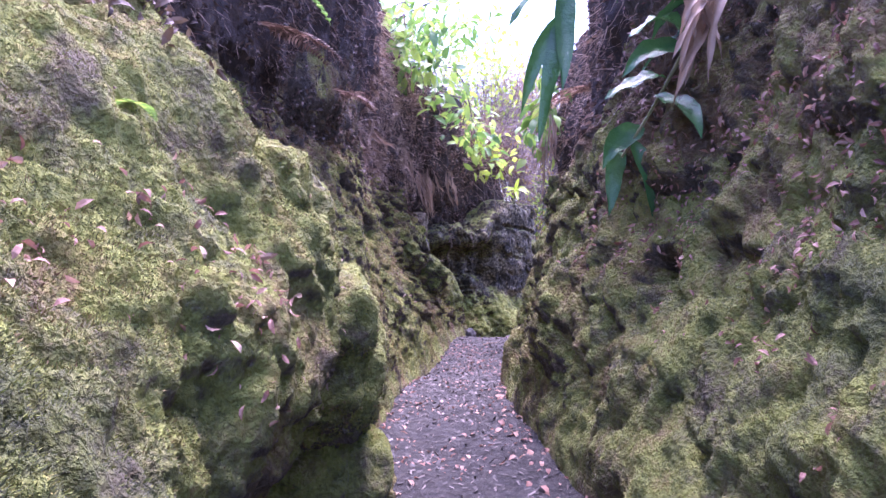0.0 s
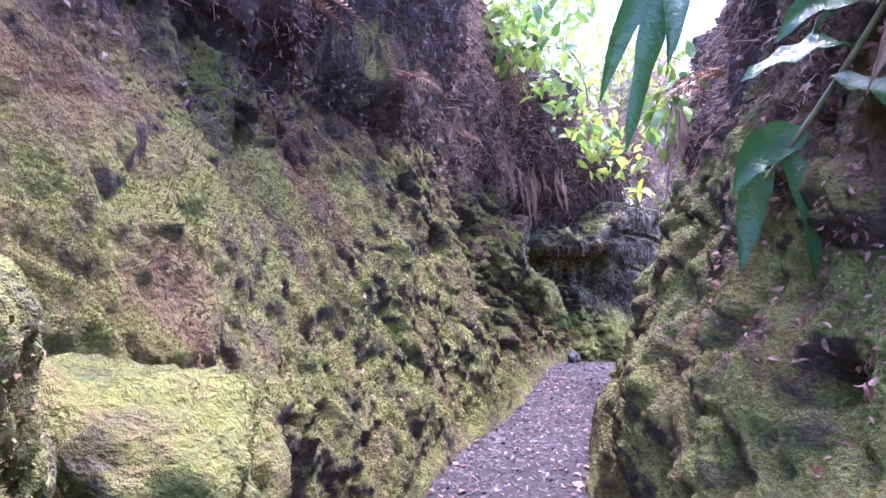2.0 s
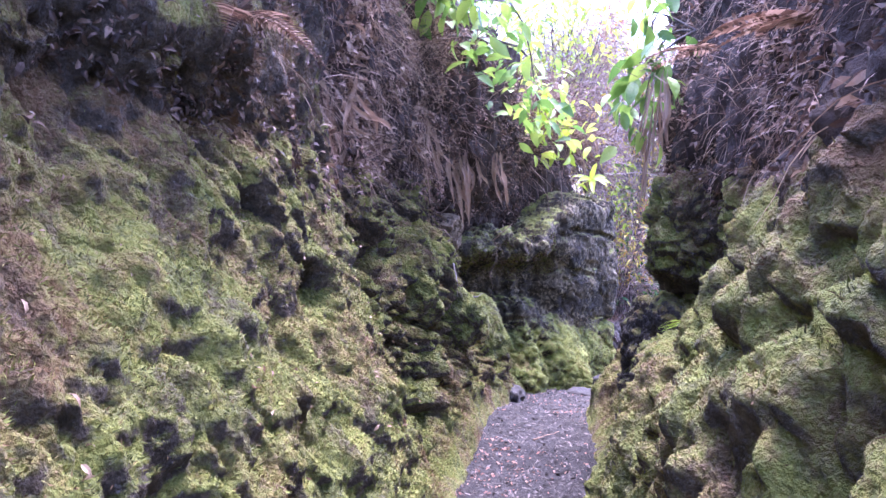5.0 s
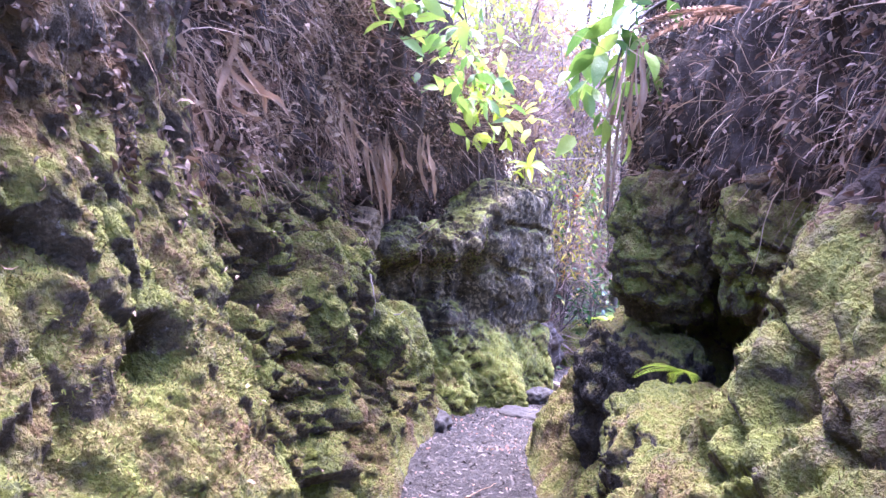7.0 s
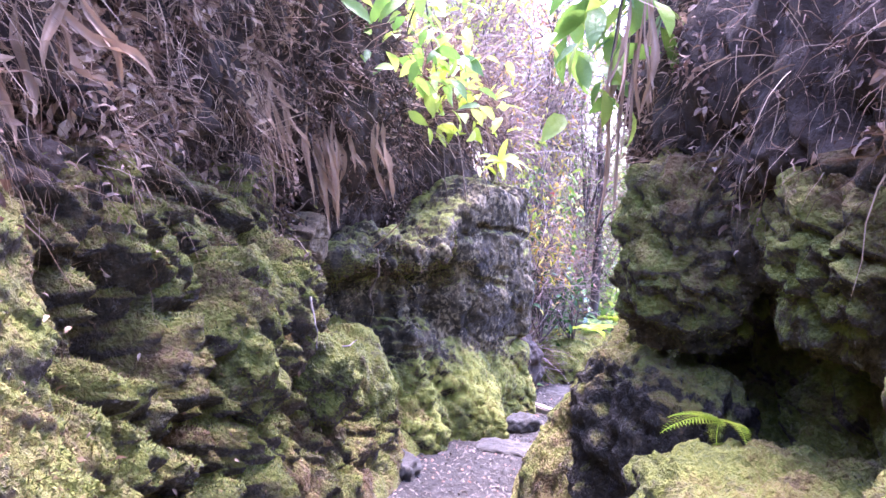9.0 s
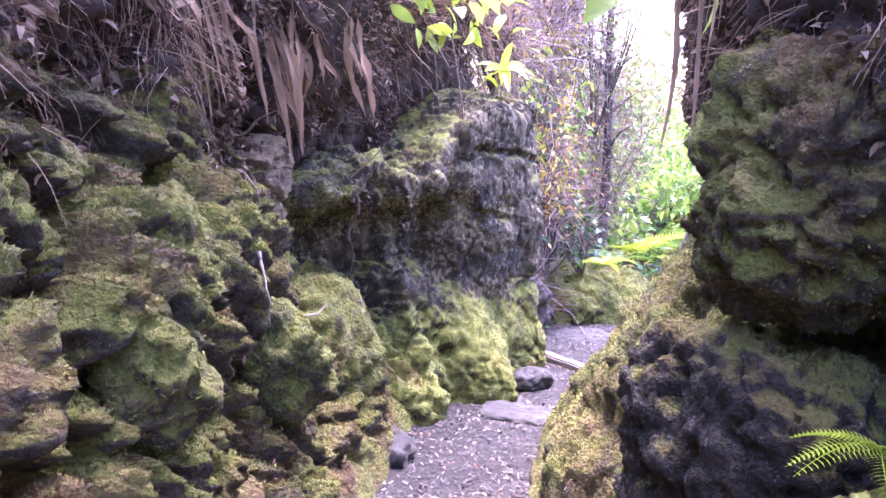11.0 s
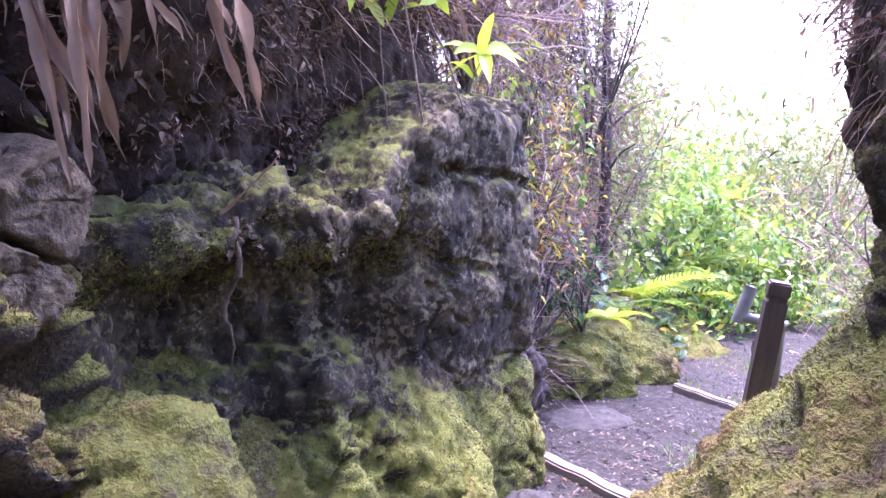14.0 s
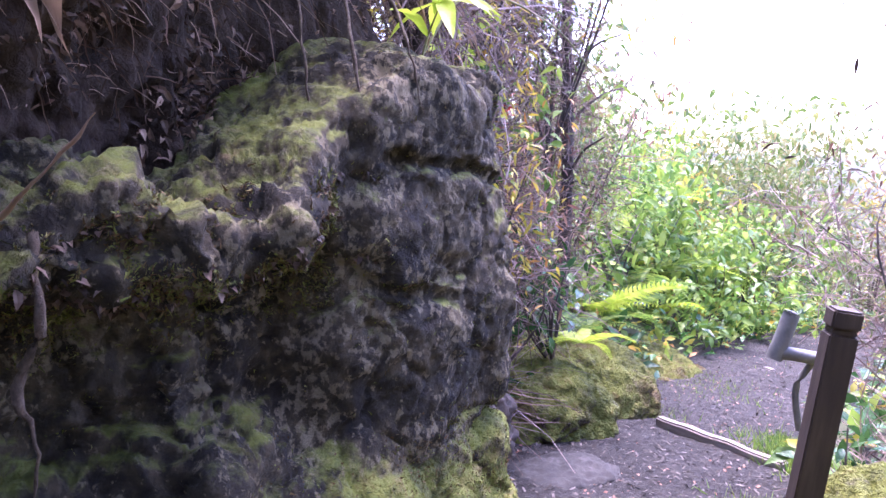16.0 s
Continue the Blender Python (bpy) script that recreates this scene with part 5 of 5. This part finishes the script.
# ---- beyond the cut ----
boulder((2.3, 14.95, -0.04), (0.52, 0.55, 0.50), 35, "low bank of bright yellow-green moss beside the trail", 2.2, 31.2, 0.2, LUSH, 15000, (0, 0), "moss_bank", 0.15)
boulder((2.75, 15.7, -0.1), (0.6, 0.8, 0.5), 35, "low bank of mossy earth beside the trail", 2.2, 32.2, 0.2, LUSH, 10000, (0, 0), "moss_bank", 0.15)
boulder((3.9, 17.3, -0.55), (0.8, 1.0, 0.5), 40, "grassy mossy bank beside the trail", 2.2, 33.2, 0.2, LUSH, 8000, (0, 0), "moss_bank", 0.15)
boulder((3.05, 12.48, 0.16), (0.36, 0.40, 0.40), 25, "mossy mound of earth beside the timber post", 2.3, 35.2, 0.3, LUSH, 9000, (0, 0), "moss_bank", 0.3)
boulder((1.62, 14.05, 0.36), (0.20, 0.22, 0.28), 20, "crumbling brown stump beside the trail", 2.6, 34.2, 0.6, BARK, 0, (0, 0), "stump")


def tree(at, height, seed, label):
    rng = np.random.default_rng(seed)
    ob = thing("tree", at, label, "tree")
    spine = [(0, 0, -0.1), (0.05, 0.02, height * 0.35), (0.0, 0.05, height * 0.7), (0.1, 0.0, height)]
    v, f = tube(curve_points(spine, 24), (0.075, 0.05, 0.02), 9, 0.012)
    child("trunk", mesh_from("trunk", v, f, BARK), ob)
    tips = []
    for i in range(16):
        h = height * rng.uniform(0.3, 0.98)
        a = rng.uniform(0, 2 * np.pi)
        r = rng.uniform(0.35, 0.8)
        tip = np.array((math.cos(a) * r, math.sin(a) * r, h + rng.uniform(-0.1, 0.35)))
        v, f = tube(curve_points([(0.03, 0.02, h - 0.15), tip * 0.5 + np.array((0, 0, h * 0.5)), tip], 8), (0.018, 0.006), 5)
        child("limb", mesh_from("limb", v, f, BARK), ob)
        tips.append(tip)
    v, f = leaf_cloud(tips, (0.22, 0.22, 0.22), 900, 0.075, rng, NARROW, 0.2)
    tagged(child("crown", mesh_from("crown", v, f, MIXED), ob), kind="stuff")
    src = np.array(tips)[rng.integers(len(tips), size=700)] * rng.uniform(0.5, 1, (700, 1)) + rng.normal(size=(700, 3)) * 0.15
    v, f = strands(src, rng.normal(size=(700, 3)), rng, 0.35, 0.003, 0.1)
    tagged(child("brushwood", mesh_from("brushwood", v, f, DEAD, False), ob), kind="stuff")
    return ob


tree((3.08, 16.70, -0.15), 4.9, 81, "slender dark tree with sparse dull leaves and dead twigs")
tree((2.2, 16.0, 0.8), 4.2, 82, "slender dark tree with sparse dull leaves and dead twigs")


def bush(at, w, h, n, size, mat, seed, label, shape=BROAD, twigs=120, brush=None):
    rng = np.random.default_rng(seed + 500)
    cs = [(rng.normal() * w * 0.5, rng.normal() * w * 0.5, h * rng.uniform(0.25, 1.0)) for _ in range(9)]
    return shrub(at, 0.012, cs, (w * 0.28, w * 0.28, h * 0.16), n, size, mat, seed, label, shape, twigs, brush=brush or (TWIG if at[1] > 12.5 else None))


T1 = "twiggy half-dead shrub with brown and yellowing leaves"
T2 = "lush green undergrowth of broad leaves beside the trail"
T3 = "pale green shrub on the far slope"
TANGLE = "dense tangle of dead purple-brown twigs with a few yellowing leaves"
bush((1.7, 14.6, 0.6), 0.6, 2.2, 1000, 0.08, YELLOW, 91, T1, NARROW, 500)
bush((1.9, 15.6, 0.9), 0.5, 2.4, 500, 0.08, YELLOW, 92, T1, NARROW, 800)
bush((1.3, 15.0, 1.6), 0.9, 2.9, 1500, 0.09, PINK, 93, TANGLE, NARROW, 800)
bush((2.0, 16.4, 1.2), 0.9, 3.6, 1500, 0.10, YELLOW, 94, TANGLE, NARROW, 800)
bush((3.0, 17.0, 0.3), 0.7, 2.8, 700, 0.085, PINK, 95, T1, NARROW, 1200)
bush((0.4, 15.6, 2.2), 1.0, 3.0, 700, 0.10, LIME, 96, TANGLE, NARROW, 900)
bush((0.6, 13.9, 2.6), 0.7, 2.2, 300, 0.12, LIME, 120, T1, NARROW, 1000)
bush((1.2, 13.6, 2.3), 0.4, 1.0, 150, 0.08, YELLOW, 121, T1, NARROW, 900)
bush((-0.6, 14.6, 3.0), 1.0, 2.6, 500, 0.12, GREEN, 122, T3, BROAD, 1500)
bush((1.0, 18.5, 2.2), 1.3, 3.2, 700, 0.12, PINK, 123, TANGLE, NARROW, 1500)
bush((-0.2, 12.9, 3.1), 0.7, 2.0, 420, 0.12, GREEN, 141, T3, BROAD, 300)
bush((0.9, 14.2, 2.9), 0.9, 2.4, 620, 0.12, LIME, 142, T3, BROAD, 500)
bush((1.9, 15.6, 2.4), 0.9, 2.4, 500, 0.11, YELLOW, 143, T3, NARROW, 900)
bush((0.2, 16.5, 3.4), 1.2, 2.8, 700, 0.14, LIME, 144, T3, BROAD, 600)
bush((1.8, 18.0, 3.0), 1.2, 2.6, 700, 0.14, GREEN, 145, T3, BROAD, 600)
bush((-1.2, 17.5, 3.0), 1.4, 3.4, 700, 0.14, GREEN, 124, T3, BROAD, 1500)
bush((1.68, 14.25, 0.1), 0.22, 0.55, 260, 0.08, PINK, 148, T1, NARROW, 300)
bush((2.9, 16.6, 1.8), 0.6, 2.7, 800, 0.11, GREEN, 151, T3, NARROW, 400)
bush((2.2, 16.2, 1.7), 0.5, 2.9, 600, 0.10, MIXED, 149, T1, NARROW, 900)
bush((3.1, 18.2, 1.6), 0.9, 3.2, 700, 0.12, MIXED, 150, T3, NARROW, 700)
bush((1.75, 14.9, 0.7), 0.35, 1.9, 260, 0.10, LIME, 152, T1, BROAD, 60)
bush((1.95, 15.3, 0.6), 0.4, 1.9, 220, 0.11, GREEN, 153, T2, BROAD, 40)
bush((1.9, 14.9, 0.5), 0.5, 1.4, 400, 0.075, PINK, 147, T1, NARROW, 500)
bush((2.4, 14.9, 0.45), 0.35, 0.8, 90, 0.12, DEEP, 97, T2, BROAD, 20)
bush((1.95, 14.6, 0.5), 0.3, 1.2, 90, 0.10, DEEP, 98, T2, BROAD, 20)
bush((3.5, 17.6, -0.2), 0.7, 1.5, 500, 0.14, GREEN, 99, T2, BROAD, 40)
bush((4.3, 18.6, -0.4), 0.9, 1.9, 1100, 0.11, GREEN, 100, T2, BROAD, 40)
bush((5.2, 19.8, -0.5), 1.0, 2.2, 700, 0.16, GREEN, 101, T2, BROAD, 60)
bush((4.0, 20.4, 0.2), 1.2, 2.6, 800, 0.16, MIXED, 102, T3, BROAD, 400)
bush((6.6, 21.6, -0.8), 1.3, 2.8, 900, 0.15, YELLOW, 103, T3, NARROW, 600)
bush((8.4, 22.5, -1.0), 1.4, 3.0, 900, 0.16, MIXED, 104, T3, BROAD, 600)
bush((9.5, 20.5, -0.9), 1.3, 2.6, 800, 0.16, MIXED, 105, T3, NARROW, 600)
bush((8.2, 16.4, -0.6), 1.0, 2.4, 600, 0.12, DEAD, 106, T1, NARROW, 1600)
bush((6.4, 15.2, -0.3), 0.7, 2.0, 600, 0.10, MIXED, 107, T1, NARROW, 1200)
bush((5.0, 14.2, -0.1), 0.8, 1.9, 600, 0.09, DEAD, 108, T1, NARROW, 1500)
bush((3.9, 13.1, 0.05), 0.4, 1.1, 260, 0.09, DEEP, 109, T2, BROAD, 300)
bush((3.1, 12.7, 0.1), 0.25, 0.6, 120, 0.08, DEEP, 119, T2, BROAD, 60)
bush((11.5, 26.0, -1.4), 2.2, 4.4, 1300, 0.22, MIXED, 110, T3, BROAD, 600)
bush((7.0, 27.0, -1.2), 2.2, 4.4, 1300, 0.22, MIXED, 111, T3, BROAD, 600)
bush((3.0, 23.0, 1.0), 1.6, 3.4, 1000, 0.18, MIXED, 112, T3, NARROW, 900)
bush((15.0, 24.0, -1.4), 2.2, 4.4, 1300, 0.22, YELLOW, 113, T3, BROAD, 600)
bush((19.0, 27.0, -1.6), 2.6, 4.8, 1300, 0.25, MIXED, 125, T3, BROAD, 600)
bush((12.0, 19.5, -1.0), 1.6, 3.2, 1000, 0.18, MIXED, 126, T3, NARROW, 900)
bush((9.0, 16.0, -0.6), 1.3, 2.6, 900, 0.14, DEAD, 127, T1, NARROW, 1500)

bush((6.9, 13.6, -0.3), 1.1, 2.3, 800, 0.11, MIXED, 128, T1, NARROW, 1300)
bush((10.5, 17.8, -0.8), 1.5, 3.0, 1000, 0.15, MIXED, 129, T3, NARROW, 900)
bush((14.5, 20.5, -1.1), 1.8, 3.6, 1100, 0.18, MIXED, 146, T3, BROAD, 700)


def undergrowth(x0, x1, y0, y1, n, size, mat, seed, label, shape=SIMPLE):
    """Low leaves over the ground, off the trail."""
    rng = np.random.default_rng(seed)
    x = rng.uniform(x0, x1, n)
    y = rng.uniform(y0, y1, n)
    line = curve_points(TRAIL, 160)
    keep = np.array([np.min(np.hypot(line[:, 0] - a, line[:, 1] - b)) for a, b in zip(x, y)]) > 0.78
    x, y = x[keep], y[keep]
    z = ground_height(x, y) + rng.uniform(0, 0.35, len(x))
    rot = frames(rng.normal(size=(len(x), 3)) * (1, 1, 0.4) + np.array((0, 0, 0.5)), rng, 0.5)
    v, f = scatter(shape, np.stack([x, y, z], 1), rot, size * rng.uniform(0.5, 1.4, len(x)))
    tagged(new("undergrowth", mesh_from("undergrowth", v, f, mat)), label, "undergrowth", kind="stuff")


undergrowth(1.5, 12.0, 13.2, 25.0, 6500, 0.18, DEEP, 201, "low green leaves covering the slope beside the trail")
undergrowth(1.5, 16.0, 13.2, 25.0, 6500, 0.12, YELLOW, 202, "low yellow and rusty leaves on the slope")
undergrowth(1.5, 12.0, 13.2, 25.0, 5000, 0.18, GREEN, 203, "low dark green leaves on the slope")
undergrowth(5.2, 8.6, 18.8, 23.5, 4500, 0.13, GREEN, 205, "low fresh green leaves beside the trail")
undergrowth(5.2, 8.6, 18.8, 23.5, 1500, 0.10, YELLOW, 206, "low yellowing leaves beside the trail")
undergrowth(-6.0, 30.0, 22.0, 40.0, 5000, 0.4, MIXED, 204, "low shrubs on the far slope")


def grass(cx, cy, rx, ry, n, seed):
    rng = np.random.default_rng(seed)
    p = np.stack([cx + rng.normal(size=n) * rx, cy + rng.normal(size=n) * ry, np.zeros(n)], 1)
    p[:, 2] = floor_z(p[:, 1]) - 0.03
    v, f = blades(p, np.tile((0, 0, 1.0), (n, 1)), rng, 0.10, 0.004, 0.45)
    tagged(new("grass", mesh_from("grass", v, f, GREEN, False)), "fine green grass at the edge of the trail", "grass", kind="stuff")


grass(3.25, 15.75, 0.16, 0.30, 4500, 211)
grass(2.95, 12.9, 0.22, 0.20, 2500, 212)
grass(4.2, 17.0, 0.25, 0.5, 6000, 213)
grass(3.75, 13.9, 0.12, 0.25, 2500, 215)
grass(5.6, 19.3, 0.5, 0.8, 7000, 214)
fern((2.62, 14.9, 0.55), 7, 0.42, LIME, 114, "yellow-green fern on the moss bank", 0.7)
fern((3.05, 15.9, 0.4), 7, 0.60, GREEN, 115, "green fern on the moss bank", 0.7)
fern((3.9, 17.4, 0.1), 8, 0.8, GREEN, 116, "large green fern in the undergrowth", 0.8)
fern((4.8, 18.4, -0.1), 8, 0.8, LIME, 117, "large pale fern in the undergrowth", 0.8)
for k, (fx, fy, fz, size, mat) in enumerate(((4.3, 18.0, 0.2, 1.1, GREEN), (5.0, 18.9, 0.3, 1.2, GREEN), (5.7, 19.6, 0.2, 1.2, LIME), (4.6, 19.4, 0.9, 1.2, GREEN), (5.6, 20.6, 0.9, 1.3, GREEN), (6.6, 20.2, 0.0, 1.2, GREEN), (3.6, 17.0, 0.3, 0.8, LIME), (6.4, 21.6, 0.9, 1.3, LIME))):
    fern((fx, fy, fz), 9, size, mat, 220 + k, "large arching green fern in the undergrowth", 0.75)
bush((5.0, 18.4, -0.5), 0.7, 1.2, 900, 0.13, GREEN, 231, T2, BROAD, 20)
bush((5.9, 19.2, -0.6), 0.8, 1.5, 1000, 0.13, GREEN, 232, T2, BROAD, 20)
bush((7.2, 20.0, -0.8), 0.9, 1.8, 1000, 0.13, GREEN, 233, T2, BROAD, 20)
bush((5.5, 21.8, 0.2), 1.2, 2.6, 3600, 0.13, GREEN, 237, T3, NARROW, 60)
bush((8.2, 21.4, -0.5), 1.2, 2.6, 3200, 0.12, MIXED, 238, T3, NARROW, 100)
bush((10.8, 20.0, -0.7), 1.2, 2.4, 2800, 0.12, YELLOW, 239, T3, NARROW, 200)
bush((2.4, 17.2, 2.0), 0.8, 3.2, 500, 0.10, PINK, 234, TANGLE, NARROW, 2600)
bush((1.5, 16.6, 2.8), 0.9, 2.8, 500, 0.10, PINK, 235, TANGLE, NARROW, 2400)
bush((0.5, 17.6, 3.2), 1.0, 2.8, 600, 0.12, LIME, 236, TANGLE, NARROW, 1800)
flower = thing("red_flower", (2.2, 15.6, 1.6), "slim red flower spike among yellow leaves", "flower")
v, f = tube(curve_points([(0, 0, 0), (0.02, 0, 0.3), (0.03, 0, 0.6)], 8), (0.005, 0.003), 5)
child("stem", mesh_from("stem", v, f, STALK), flower)
v, f = leaf_cloud([(0.03, 0, 0.58), (0.02, 0, 0.50)], (0.015, 0.015, 0.05), 26, 0.07, np.random.default_rng(3), NARROW, -0.5)
tagged(child("blossom", mesh_from("blossom", v, f, RED), flower), kind="stuff")

shrub((2.35, 10.9, 2.62), 0.02, [(0.05, 0.9, 0.2), (0.35, 1.2, 0.05), (0.2, 0.6, 0.5), (0.5, 0.7, 0.3)], (0.16, 0.16, 0.3), 160, 0.07, DEAD, 170, "dead brown branch hanging off the bank", NARROW, 900, down=1.4)

# dead scrub hanging over the rock face and the hollow beside it
for i, (bx, by, bz, w, h, tw) in enumerate(((0.25, 12.75, 2.35, 0.45, 0.9, 2200), (-0.25, 11.9, 2.5, 0.45, 0.9, 2200), (0.75, 13.2, 2.5, 0.45, 1.1, 1800), (-0.55, 10.9, 2.7, 0.45, 0.9, 1900), (-0.75, 9.6, 2.9, 0.4, 0.9, 1500))):
    bush((bx, by, bz), w, h, 500, 0.06, DEAD, 160 + i, "dense brown dead scrub hanging over the rocks", NARROW, tw, DEAD)

# bank-top scrub added to block sky light and darken the sides of the cut
for i, (bx, by, bz, mat) in enumerate(((-1.7, 1.0, 3.3, DEAD), (-1.6, 3.0, 3.7, DEAD), (-1.6, 5.0, 3.8, MIXED), (-1.7, 7.0, 3.8, DEAD), (2.0, 1.0, 3.3, DEAD), (2.0, 3.2, 3.7, MIXED), (2.3, 5.4, 3.7, DEAD), (2.4, 7.4, 3.7, MIXED), (2.5, 9.6, 3.6, DEAD), (2.5, 11.0, 3.0, DEAD))):
    bush((bx, by, bz), 0.7, 1.3, 380, 0.09, mat, 130 + i, "dense dead scrub added on the bank top to shade the cut", NARROW, 700)
